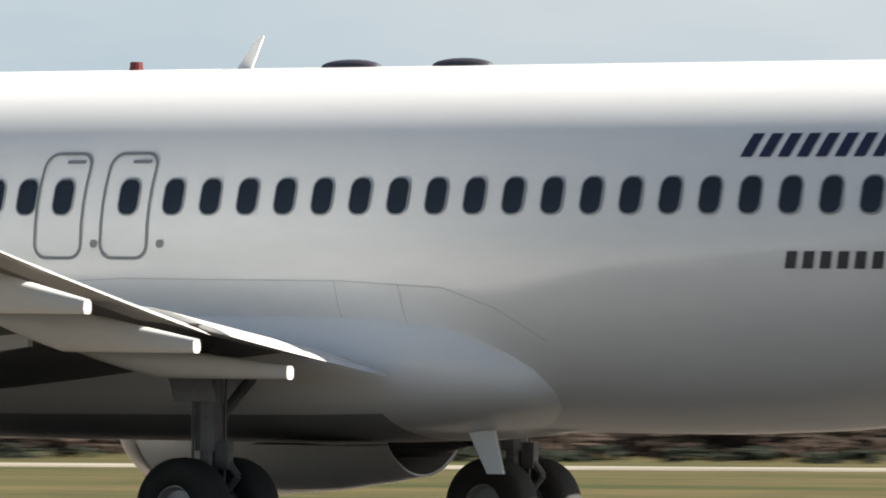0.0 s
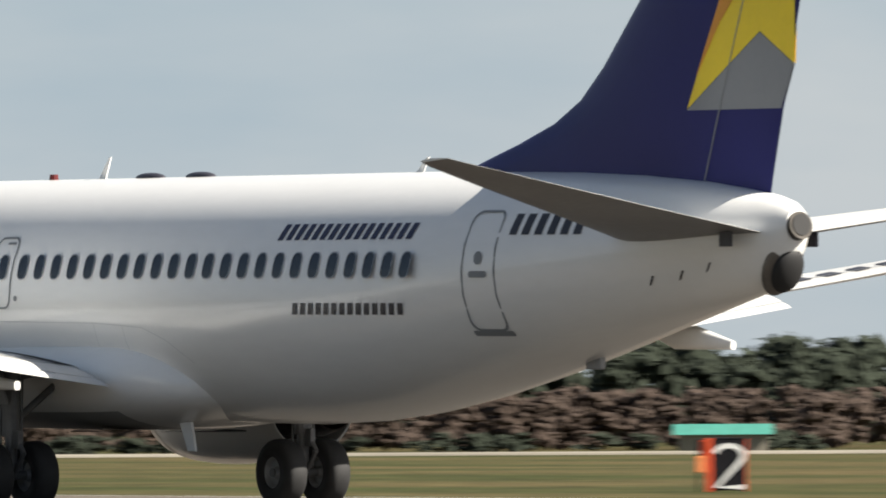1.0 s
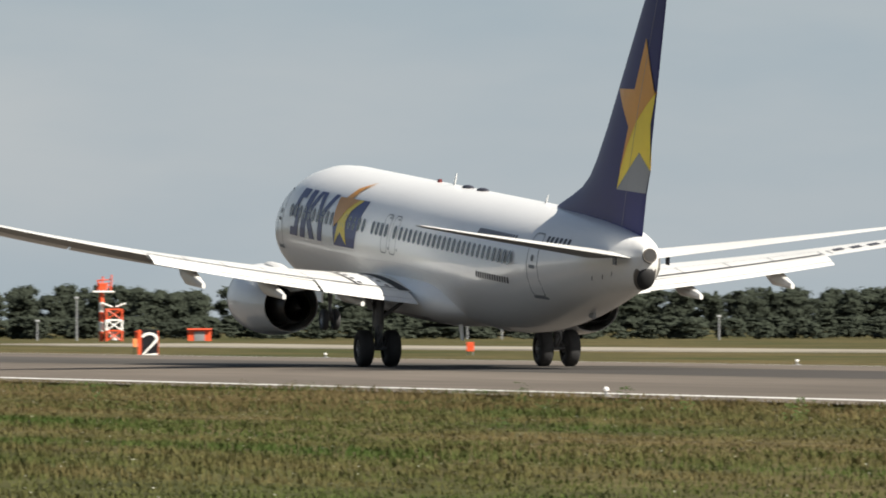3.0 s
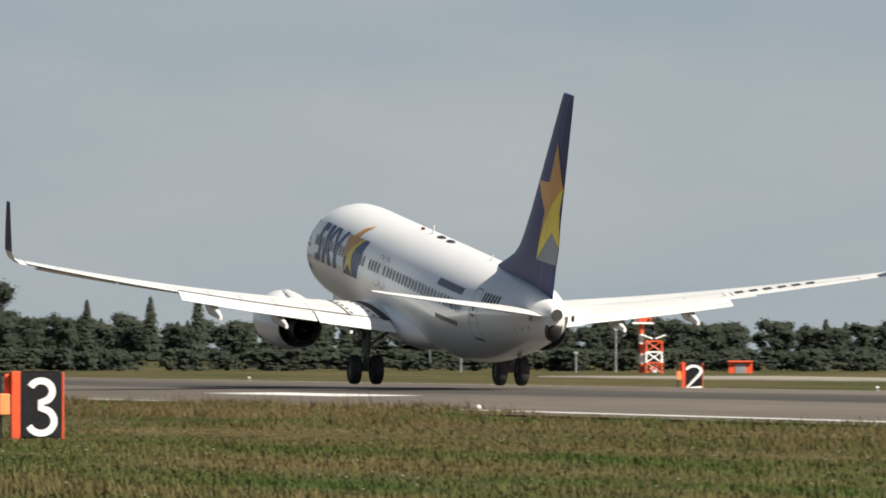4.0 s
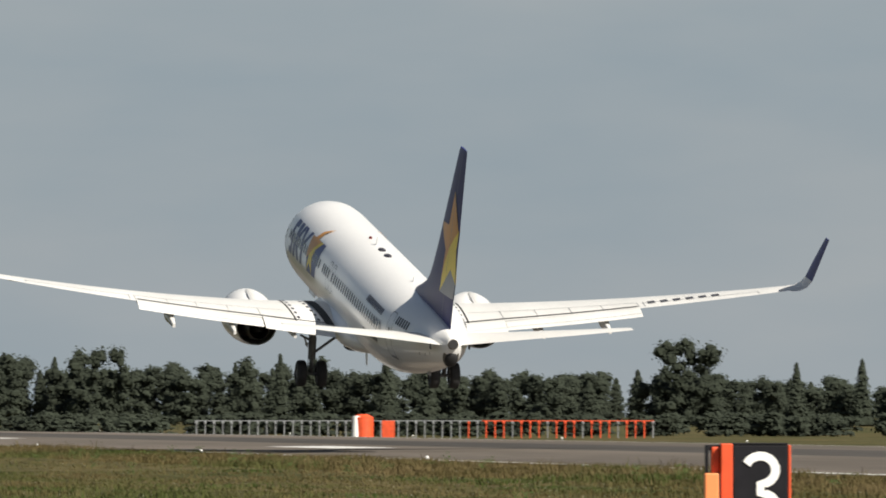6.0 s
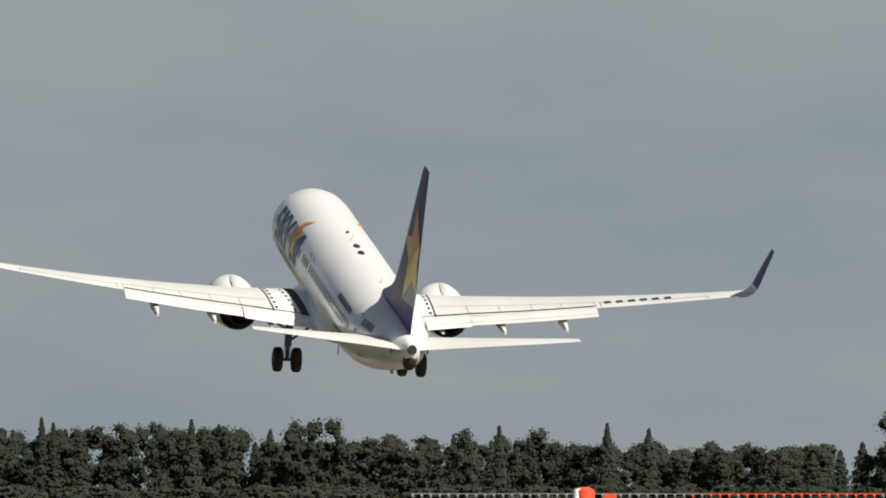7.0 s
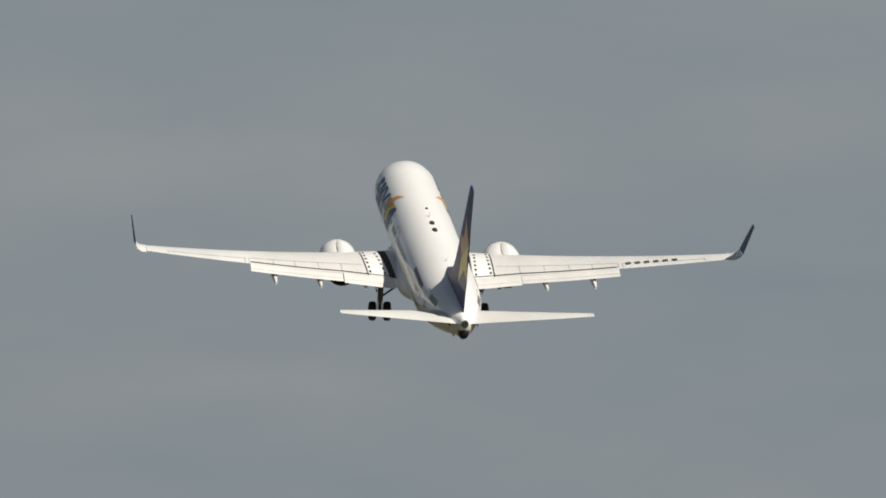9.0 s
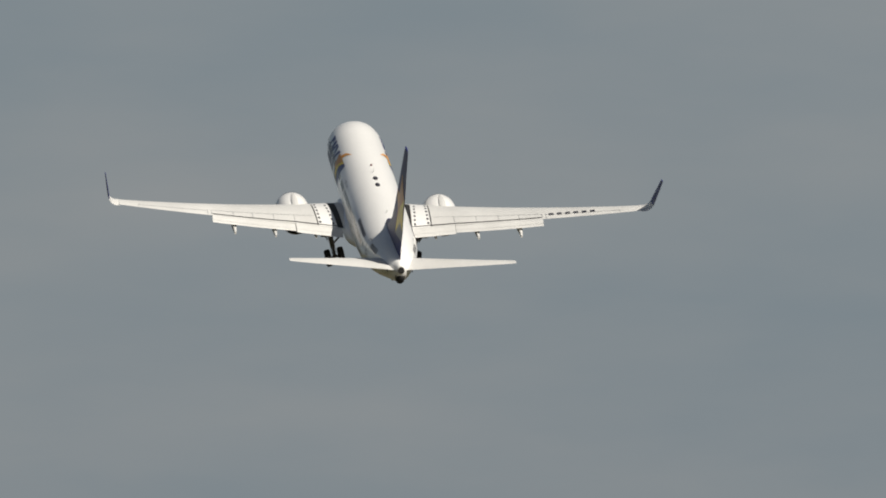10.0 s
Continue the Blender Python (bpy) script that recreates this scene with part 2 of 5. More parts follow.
# the haze lies low and thins out with height
sep = wn.new("ShaderNodeSeparateXYZ")
low = wn.new("ShaderNodeMapRange")
low.interpolation_type = "SMOOTHSTEP"
low.inputs["From Min"].default_value, low.inputs["From Max"].default_value = 0.09, 0.28
low.inputs["To Min"].default_value, low.inputs["To Max"].default_value = 0.92, 0.12
wl.new(coord.outputs["Generated"], sep.inputs[0])
wl.new(sep.outputs["Z"], low.inputs["Value"])
wl.new(low.outputs["Result"], mix.inputs["Fac"])
out = wn.new("ShaderNodeOutputWorld")
wl.new(coord.outputs["Generated"], mapping.inputs["Vector"])
wl.new(mapping.outputs["Vector"], cloud.inputs["Vector"])
wl.new(cloud.outputs["Fac"], cramp.inputs["Fac"])
wl.new(cramp.outputs["Color"], haze.inputs["Color"])
wl.new(sky.outputs["Color"], clear.inputs["Color"])
wl.new(clear.outputs["Background"], mix.inputs[1])
wl.new(haze.outputs["Background"], mix.inputs[2])
wl.new(mix.outputs["Shader"], out.inputs["Surface"])


# ---------------------------------------------------------------- materials
def mat(name, color, rough=0.5, metal=0.0, var=0.0, scale=3.0, fine=0.0, bump=0.0, coat=0.0, stretch=(1, 1, 1), rnd=0.0, other=None, spec=0.5):
    """A surface with broad and fine variation of its colour, and relief."""
    m = bpy.data.materials.new(name)
    m.use_nodes = True
    n, l = m.node_tree.nodes, m.node_tree.links
    b = n["Principled BSDF"]
    b.inputs["Roughness"].default_value, b.inputs["Metallic"].default_value = rough, metal
    b.inputs["Coat Weight"].default_value = coat
    b.inputs["Coat Roughness"].default_value = 0.08
    b.inputs["Specular IOR Level"].default_value = spec
    b.inputs["Base Color"].default_value = (*color, 1)
    if not (var or fine or bump or rnd):
        return m
    tc, mp = n.new("ShaderNodeTexCoord"), n.new("ShaderNodeMapping")
    mp.inputs["Scale"].default_value = stretch
    l.new(tc.outputs["Object"], mp.inputs["Vector"])
    broad, small = n.new("ShaderNodeTexNoise"), n.new("ShaderNodeTexNoise")
    broad.inputs["Scale"].default_value, broad.inputs["Detail"].default_value = scale, 4.0
    small.inputs["Scale"].default_value, small.inputs["Detail"].default_value = scale * 14, 3.0
    for t in (broad, small):
        l.new(mp.outputs["Vector"], t.inputs["Vector"])
    ramp = n.new("ShaderNodeValToRGB")
    lo = tuple(c * (1 - var) for c in color)
    hi = other or tuple(min(c * (1 + var), 1) for c in color)
    ramp.color_ramp.elements[0].position, ramp.color_ramp.elements[0].color = 0.34, (*lo, 1)
    ramp.color_ramp.elements[1].position, ramp.color_ramp.elements[1].color = 0.66, (*hi, 1)
    l.new(broad.outputs["Fac"], ramp.inputs["Fac"])
    last = ramp.outputs["Color"]
    hsv = n.new("ShaderNodeHueSaturation")
    val = n.new("ShaderNodeMapRange")
    val.inputs["From Min"].default_value, val.inputs["From Max"].default_value = 0.3, 0.7
    val.inputs["To Min"].default_value, val.inputs["To Max"].default_value = 1 - fine, 1 + fine
    l.new(small.outputs["Fac"], val.inputs["Value"])
    l.new(last, hsv.inputs["Color"])
    if rnd:
        geo = n.new("ShaderNodeNewGeometry")
        r2 = n.new("ShaderNodeMapRange")
        r2.inputs["To Min"].default_value, r2.inputs["To Max"].default_value = 1 - rnd, 1 + rnd
        l.new(geo.outputs["Random Per Island"], r2.inputs["Value"])
        mu = n.new("ShaderNodeMath")
        mu.operation = "MULTIPLY"
        l.new(val.outputs["Result"], mu.inputs[0])
        l.new(r2.outputs["Result"], mu.inputs[1])
        l.new(mu.outputs[0], hsv.inputs["Value"])
    else:
        l.new(val.outputs["Result"], hsv.inputs["Value"])
    l.new(hsv.outputs["Color"], b.inputs["Base Color"])
    if bump:
        bp = n.new("ShaderNodeBump")
        bp.inputs["Distance"].default_value = bump
        l.new(small.outputs["Fac"], bp.inputs["Height"])
        l.new(bp.outputs["Normal"], b.inputs["Normal"])
    return m


WHITE = mat("white_aircraft_paint", (0.80, 0.80, 0.785), 0.28, var=0.03, scale=0.5, fine=0.015, coat=0.4, stretch=(1, 0.25, 1))
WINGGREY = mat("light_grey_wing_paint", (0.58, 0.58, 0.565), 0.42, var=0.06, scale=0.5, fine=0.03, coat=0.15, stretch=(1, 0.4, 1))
# grey belly paint, made darker to stand for shade below the fuselage
BELLY = mat("shaded_belly_paint", (0.30, 0.30, 0.30), 0.4, var=0.08, scale=0.7, fine=0.03)
NAVY = mat("navy_tail_paint", (0.014, 0.015, 0.112), 0.42, var=0.06, scale=0.6, fine=0.02, spec=0.25)
BLUE = mat("blue_lettering_paint", (0.022, 0.03, 0.14), 0.35, var=0.05, scale=1.0, fine=0.02)
DARKMARK = mat("dark_marking_paint", (0.03, 0.03, 0.04), 0.45)
YELLOW = mat("yellow_star_paint", (0.80, 0.60, 0.02), 0.35, var=0.04, scale=0.8, fine=0.02)
ORANGE = mat("orange_star_paint", (0.62, 0.27, 0.02), 0.35, var=0.06, scale=0.8, fine=0.02)
STARGREY = mat("grey_star_paint", (0.22, 0.23, 0.25), 0.4, var=0.04, scale=0.8, fine=0.02)
GLASS = mat("dark_cabin_window", (0.012, 0.016, 0.022), 0.08)
FRAME = mat("window_frame_metal", (0.30, 0.31, 0.33), 0.45, 0.3)
TEXTNAVY = mat("dark_navy_marking", (0.014, 0.016, 0.055), 0.45)
SEAM = mat("panel_seam_grey", (0.22, 0.23, 0.24), 0.6)
FAINTSEAM = mat("faint_panel_joint", (0.52, 0.53, 0.54), 0.5)
METAL = mat("bare_aluminium", (0.62, 0.62, 0.62), 0.3, 0.9, var=0.08, scale=1.5, fine=0.05)
STEEL = mat("gear_steel_paint", (0.12, 0.122, 0.125), 0.5, 0.3, var=0.15, scale=4, fine=0.08)
SHROUD = mat("dull_titanium", (0.16, 0.15, 0.14), 0.45, 0.7, var=0.15, scale=2, fine=0.08)
DARKMETAL = mat("burnt_exhaust_metal", (0.06, 0.055, 0.05), 0.45, 0.8, var=0.25, scale=2, fine=0.1)
# for ducts and wells, and for strips of painted shade on the wing
CAVITYSHADE = mat("dark_duct_and_shade", (0.012, 0.012, 0.013), 0.7)
RUBBER = mat("tyre_rubber", (0.018, 0.018, 0.019), 0.75, var=0.2, scale=3, fine=0.1)
RIM = mat("wheel_hub_grey", (0.32, 0.33, 0.34), 0.45, 0.5)
RED = mat("red_beacon_plastic", (0.09, 0.008, 0.008), 0.4)
# grey underside paint, darkened further to hold the shade under the wings
SHADEDGREY = mat("shaded_grey_paint", (0.17, 0.171, 0.173), 0.5, var=0.12, scale=0.6, fine=0.06)

ASPHALT = mat("worn_runway_asphalt", (0.108, 0.093, 0.078), 0.85, var=0.22, scale=0.06, fine=0.12, bump=0.01, stretch=(1, 0.12, 1), spec=0.15)
RUBBERED = mat("rubber_darkened_asphalt", (0.058, 0.053, 0.048), 0.85, var=0.2, scale=0.05, fine=0.1, stretch=(1, 0.1, 1), spec=0.15)
MARKING = mat("worn_white_marking", (0.55, 0.55, 0.53), 0.7, var=0.15, scale=0.4, fine=0.12)
CONCRETE = mat("pale_taxiway_concrete", (0.24, 0.22, 0.18), 0.8, var=0.15, scale=0.08, fine=0.06, spec=0.1)
SOIL = mat("dry_grass_ground", (0.058, 0.067, 0.022), 0.95, var=0.34, scale=0.09, fine=0.35, bump=0.06, other=(0.088, 0.070, 0.032), stretch=(1, 0.3, 1), spec=0.08)
BLADE = mat("meadow_grass_blades", (0.055, 0.098, 0.020), 0.8, var=0.42, scale=0.22, fine=0.06, rnd=0.08, other=(0.096, 0.076, 0.034), spec=0.1, stretch=(1, 0.2, 1))
DRYBLADE = mat("sun_dried_grass_blades", (0.100, 0.084, 0.030), 0.8, var=0.36, scale=0.22, fine=0.06, rnd=0.08, other=(0.112, 0.086, 0.042), spec=0.1, stretch=(1, 0.25, 1))
WEED = mat("dark_weed_leaves", (0.035, 0.055, 0.016), 0.85, var=0.3, scale=0.5, fine=0.1, spec=0.1)
PALE = mat("weathered_pale_board", (0.33, 0.33, 0.29), 0.7, var=0.15, scale=1.5, fine=0.08)
FLOWER = mat("white_clover_heads", (0.26, 0.26, 0.21), 0.8, fine=0.1)
LEAF = mat("conifer_and_oak_foliage", (0.027, 0.033, 0.024), 0.9, var=0.14, scale=0.05, fine=0.04, rnd=0.07, spec=0.1)
BARK = mat("tree_bark", (0.09, 0.07, 0.055), 0.9, var=0.2, scale=2, fine=0.2)
SCRUB = mat("leafless_brown_scrub", (0.060, 0.045, 0.037), 0.9, var=0.2, scale=0.06, fine=0.05, rnd=0.12, spec=0.1)
MOUNDGREEN = mat("mown_grass_mound", (0.052, 0.068, 0.027), 0.95, var=0.3, scale=0.12, fine=0.25, bump=0.05, spec=0.1)
MOUNDTAN = mat("dry_earth_mound", (0.125, 0.092, 0.055), 0.95, var=0.25, scale=0.12, fine=0.25, bump=0.05, spec=0.1)
SIGNORANGE = mat("orange_sign_paint", (0.60, 0.075, 0.022), 0.5, var=0.12, scale=3, fine=0.06)
SIGNBLACK = mat("black_sign_face", (0.010, 0.010, 0.013), 0.6, var=0.2, scale=3, fine=0.1, spec=0.2)
SIGNWHITE = mat("white_sign_figure", (0.80, 0.80, 0.78), 0.5)
TEAL = mat("teal_sheet_roof", (0.05, 0.22, 0.175), 0.6, var=0.08, scale=1.5, fine=0.05)
GREYPOST = mat("galvanised_mast", (0.24, 0.25, 0.26), 0.5, 0.3, var=0.1, scale=1.0, fine=0.06)


# ---------------------------------------------------------------- mesh helpers
def part(name, bm, material, parent=None, label="", smooth=False):
    me = bpy.data.meshes.new(name)
    bm.normal_update()
    bm.to_mesh(me)
    bm.free()
    for m in (material if isinstance(material, (list, tuple)) else [material]):
        me.materials.append(m)
    if smooth:
        me.polygons.foreach_set("use_smooth", [True] * len(me.polygons))
        me.set_sharp_from_angle(angle=radians(38))
    ob = new(name, me)
    ob.parent = parent
    return tagged(ob, label)


def thing(name, label, category, group="", m=None):
    ob = new(name)
    ob.empty_display_size = 0.2
    if m is not None:
        ob.matrix_basis = m
    return tagged(ob, label, category, group)


def box(bm, x0, x1, y0, y1, z0, z1, bevel=0.0, turn=None, mi=0):
    r = bmesh.ops.create_cube(bm, size=1)
    vs = r["verts"]
    for v in vs:
        v.co = Vector((x0 + (v.co.x + 0.5) * (x1 - x0), y0 + (v.co.y + 0.5) * (y1 - y0), z0 + (v.co.z + 0.5) * (z1 - z0)))
        if turn is not None:
            v.co = turn @ v.co
    fs = {f for v in vs for f in v.link_faces}
    for f in fs:
        f.material_index = mi
    if bevel:
        bmesh.ops.bevel(bm, geom=list({e for f in fs for e in f.edges}), offset=bevel, segments=2, affect="EDGES", profile=0.5)
    return vs


def tube(bm, a, b, r0, r1=None, seg=12, caps=True, mi=0):
    a, b = Vector(a), Vector(b)
    r1 = r0 if r1 is None else r1
    q = (b - a).to_track_quat("Z", "Y").to_matrix()
    rings = []
    for p, r in ((a, r0), (b, r1)):
        rings.append([bm.verts.new(p + q @ Vector((r * math.cos(2 * math.pi * i / seg), r * math.sin(2 * math.pi * i / seg), 0))) for i in range(seg)])
    fs = [bm.faces.new((rings[0][i], rings[0][(i + 1) % seg], rings[1][(i + 1) % seg], rings[1][i])) for i in range(seg)]
    if caps:
        fs += [bm.faces.new(rings[0][::-1]), bm.faces.new(rings[1])]
    for f in fs:
        f.material_index = mi


def loft(bm, rings, close=True, cap0=True, cap1=True, mi=0):
    vs = [[bm.verts.new(p) for p in r] for r in rings]
    n = len(vs[0])
    fs = []
    for a, b in zip(vs, vs[1:]):
        for i in range(n if close else n - 1):
            j = (i + 1) % n
            fs.append(bm.faces.new((a[i], a[j], b[j], b[i])))
    if cap0:
        fs.append(bm.faces.new(vs[0][::-1]))
    if cap1:
        fs.append(bm.faces.new(vs[-1]))
    for f in fs:
        f.material_index = mi
    return vs


def lathe(bm, profile, axis_at, seg=40, mi=0):
    """Turns (y, r) pairs round an axis along y through axis_at = (x, z)."""
    x0, z0 = axis_at
    loft(bm, [[(x0 + r * math.cos(2 * math.pi * i / seg), y, z0 + r * math.sin(2 * math.pi * i / seg)) for i in range(seg)] for y, r in profile], True, False, False, mi)


def lerp(table, t):
    """Row of a table, by its first column, between its neighbours, eased."""
    if t <= table[0][0]:
        return table[0][1:]
    for a, b in zip(table, table[1:]):
        if t <= b[0]:
            u = (t - a[0]) / (b[0] - a[0])
            return tuple(p + (q - p) * u for p, q in zip(a[1:], b[1:]))
    return table[-1][1:]


def decal(bm, poly, to3d, step=0.2, mi=0):
    """A painted patch: a flat outline cut into small pieces and laid on a curved skin."""
    tmp = bmesh.new()
    tmp.faces.new([tmp.verts.new((u, v, 0)) for u, v in poly])
    for ax in (0, 1):
        lo, hi = min(p[ax] for p in poly), max(p[ax] for p in poly)
        k = math.floor(lo / step) + 1
        while k * step < hi:
            co, no = [0, 0, 0], [0, 0, 0]
            co[ax], no[ax] = k * step, 1
            bmesh.ops.bisect_plane(tmp, geom=list(tmp.verts) + list(tmp.edges) + list(tmp.faces), plane_co=co, plane_no=no, dist=1e-5)
            k += 1
    bmesh.ops.triangulate(tmp, faces=[f for f in tmp.faces if len(f.verts) > 4])
    vs = {v: bm.verts.new(to3d(v.co.x, v.co.y)) for v in tmp.verts}
    for f in tmp.faces:
        try:
            bm.faces.new([vs[v] for v in f.verts]).material_index = mi
        except ValueError:
            pass
    tmp.free()
    bmesh.ops.recalc_face_normals(bm, faces=bm.faces)


def rounded(u0, u1, v0, v1, r, n=5, slant=0.0):
    pts = []
    for cx, cy, a in ((u1 - r, v1 - r, 0), (u0 + r, v1 - r, 90), (u0 + r, v0 + r, 180), (u1 - r, v0 + r, 270)):
        for i in range(n):
            t = radians(a + 90 * i / (n - 1))
            pts.append((cx + r * math.cos(t), cy + r * math.sin(t)))
    return [(u + slant * (v - v0), v) for u, v in pts]


# ---------------------------------------------------------------- ground
CL = 80.5  # runway centre line


def ground_z(x, y):
    """Runway crown, verges that fall away, and level ground beyond."""
    d = x - CL
    if abs(d) < 24:
        return -0.16 * (abs(d) / 22) ** 1.5
    edge = -0.16 * (24 / 22) ** 1.5
    w = min((abs(d) - 24) / 14, 1)
    return edge - 0.03 + (-0.50 - edge) * w if d > 0 else edge - 0.03 - 0.12 * w


def build_ground():
    bm = bmesh.new()
    xs = [-3000, -600, -60, 0, 20, 40, 50, 57.0] + [57.1 + i * 2 for i in range(25)] + [105.2, 110, 116, 122, 150, 260, 600, 1400, 3500]
    ys = [-3000, -500, -100, 0, 50, 100, 200, 300, 400, 500, 600, 700, 900, 1200, 2000, 4500]
    grid = [[bm.verts.new((x, y, ground_z(x, y) - (0.06 if abs(x - CL) <= 24 else 0))) for y in ys] for x in xs]
    for i in range(len(xs) - 1):
        for j in range(len(ys) - 1):
            bm.faces.new((grid[i][j], grid[i + 1][j], grid[i + 1][j + 1], grid[i][j + 1]))
    return tagged(part("ground", bm, SOIL), "dry green and tan airfield grass ground", "ground", kind="structure")


def strip(name, x0, x1, y0, y1, lift, material, label, category, parent=None, n=24):
    bm = bmesh.new()
    rows = [x0 + (x1 - x0) * i / n for i in range(n + 1)]
    top = [[bm.verts.new((x, y, ground_z(x, y) + lift)) for x in rows] for y in (y0, y1)]
    for i in range(n):
        bm.faces.new((top[0][i], top[0][i + 1], top[1][i + 1], top[1][i]))
    ob = part(name, bm, material, parent)
    return tagged(ob, label, category, kind="structure") if parent is None else ob


ground = build_ground()
runway = strip("runway", 57.6, 104.6, -1500, 1500, 0.0, ASPHALT, "worn grey asphalt runway with a slight crown", "runway", n=46)
strip("rubber_track", CL - 6, CL + 5, -1500, 1500, 0.003, RUBBERED, "", "", runway, 12)
for x0 in (59.4, 101.9):
    strip("edge_line", x0 + 0.15, x0 + 0.75, -1500, 1500, 0.006, MARKING, "", "", runway, 2)
for k in range(-1, 6):
    strip("touchdown_mark", 68.2, 71.2, 1 + 150 * k, 23 + 150 * k, 0.006, MARKING, "", "", runway, 4)


def build_taxiway():
    """A pale road that comes from the apron and then runs beside the runway."""
    bm = bmesh.new()
    pts = [Vector(p) for p in ((420, 60, 0), (345, 190, 0), (300, 320, 0), (250, 385, 0), (200, 440, 0), (172, 500, 0), (166, 600, 0), (169, 640, 0))]
    line = []
    for a, b in zip(pts, pts[1:]):
        line += [a.lerp(b, i / 6) for i in range(6)]
    line.append(pts[-1])
    rings = []
    for i, p in enumerate(line):
        d = (line[min(i + 1, len(line) - 1)] - line[max(i - 1, 0)]).normalized()
        nrm = Vector((d.y, -d.x, 0))
        rings.append([p + nrm * s + Vector((0, 0, -0.53 + h)) for s, h in ((-9, 0.01), (-8.8, 0.1), (8.8, 0.1), (9, 0.01))])
    loft(bm, rings, False, False, False)
    return tagged(part("taxiway", bm, CONCRETE), "pale concrete taxiway beyond the runway", "taxiway", kind="structure")


build_taxiway()


# ---------------------------------------------------------------- airliner
FUS = ((18.95, 3.12, 3.02, 0.05), (18.81, 3.42, 2.7, 0.36), (18.5, 3.68, 2.4, 0.66), (18.04, 3.92, 2.16, 0.93), (17.31, 4.25, 1.9, 1.24), (16.49, 4.72, 1.7, 1.5),
       (15.66, 4.98, 1.57, 1.69), (14.76, 5.24, 1.49, 1.8), (13.66, 5.4, 1.45, 1.86), (12.38, 5.45, 1.44, 1.88), (-5.0, 5.45, 1.44, 1.88), (-6.5, 5.45, 1.5, 1.88),
       (-8.0, 5.45, 1.64, 1.86), (-9.5, 5.45, 1.88, 1.81), (-11.0, 5.44, 2.18, 1.7), (-12.5, 5.41, 2.52, 1.52), (-14.0, 5.34, 2.88, 1.26), (-15.5, 5.22, 3.24, 0.95),
       (-16.5, 5.09, 3.47, 0.71), (-17.05, 5.0, 3.66, 0.46), (-17.4, 4.91, 3.98, 0.33), (-17.58, 4.80, 4.28, 0.22))
FUS = tuple(sorted(FUS))


def fus_x(y, z):
    zt, zb, hw = lerp(FUS, y)
    u = (z - (zt + zb) / 2) / ((zt - zb) / 2)
    return hw * math.sqrt(max(1 - u * u, 0.0))


def skin(side, lift=0.012):
    """Maps (y, z) to the fuselage side; lift is along the skin's normal."""
    def to3d(y, z):
        zt, zb, hw = lerp(FUS, y)
        zc, rz = (zt + zb) / 2, (zt - zb) / 2
        x = fus_x(y, z)
        nx, nz = x / hw ** 2, (z - zc) / rz ** 2
        k = lift / max(math.hypot(nx, nz), 1e-6)
        return Vector((side * (x + nx * k), y, z + nz * k))
    return to3d


def ring_at(y, n=56):
    zt, zb, hw = lerp(FUS, y)
    return [(hw * math.cos(2 * math.pi * i / n), y, (zt + zb) / 2 + (zt - zb) / 2 * math.sin(2 * math.pi * i / n)) for i in range(n)]


def airfoil(n=12, thick=0.12):
    """Closed outline: chord from 0 (front) to 1 (rear)."""
    up, lo = [], []
    for i in range(n + 1):
        c = 0.5 - 0.5 * math.cos(math.pi * i / n)
        t = 5 * thick * (0.2969 * math.sqrt(c) - 0.126 * c - 0.3516 * c * c + 0.2843 * c ** 3 - 0.1036 * c ** 4)
        cam_ = 0.06 * thick / 0.12 * c * (1 - c)
        up.append((c, cam_ + t + 0.001))
        lo.append((c, cam_ - t * 0.85 - 0.001))
    return up[::-1] + lo[1:]


def wing_ring(x, le, te, z, thick, twist=0.0, side=1):
    ch = le - te
    out_ = []
    for c, h in airfoil(12, thick):
        out_.append((side * x, le - c * ch, z + h * ch + (c - 0.4) * ch * -math.tan(radians(twist))))
    return out_ if side > 0 else out_[::-1]


def wing_z(x):
    return 2.05 + (x - 1.5) * math.tan(radians(6.0)) + 1.0 * (max(x, 0) / 17.0) ** 2


WING = ((1.2, 6.3, -0.7, 0.125), (2.6, 5.45, -0.78, 0.12), (5.2, 3.95, -0.95, 0.11), (8.0, 2.4, -1.6, 0.105), (10.8, 0.85, -2.2, 0.10), (14.0, -0.95, -3.12, 0.10), (16.9, -2.6, -4.0, 0.10))


def wing_row(x):
    return lerp(WING, x)


def top_of_wing(side, lift=0.015):
    def to3d(x, y):
        le, te, th = wing_row(x)
        c = min(max((le - y) / (le - te), 0.0), 1.0)
        t = 5 * th * (0.2969 * math.sqrt(c) - 0.126 * c - 0.3516 * c * c + 0.2843 * c ** 3 - 0.1036 * c ** 4) + 0.06 * th / 0.12 * c * (1 - c)
        return Vector((side * x, y, wing_z(x) + t * (le - te) + (c - 0.4) * (le - te) * math.tan(radians(2.8 + 1.0 * x / 17)) + lift))
    return to3d


def build_flap(side, x0, x1, chord, gap, drop, angle, parent, name):
    bm = bmesh.new()
    rings = []
    for i in range(7):
        x = x0 + (x1 - x0) * i / 6
        le, te, th = wing_row(x)
        y0, z0 = te + gap, wing_z(x) - drop
        r = []
        for c, h in airfoil(8, 0.13):
            yy, zz = -c * chord, h * chord
            a = radians(-angle)
            r.append((side * x, y0 + yy * math.cos(a) + zz * math.sin(a), z0 + zz * math.cos(a) - yy * math.sin(a)))
        rings.append(r if side > 0 else r[::-1])
    loft(bm, rings)
    return part(name, bm, WINGGREY, parent, smooth=True)


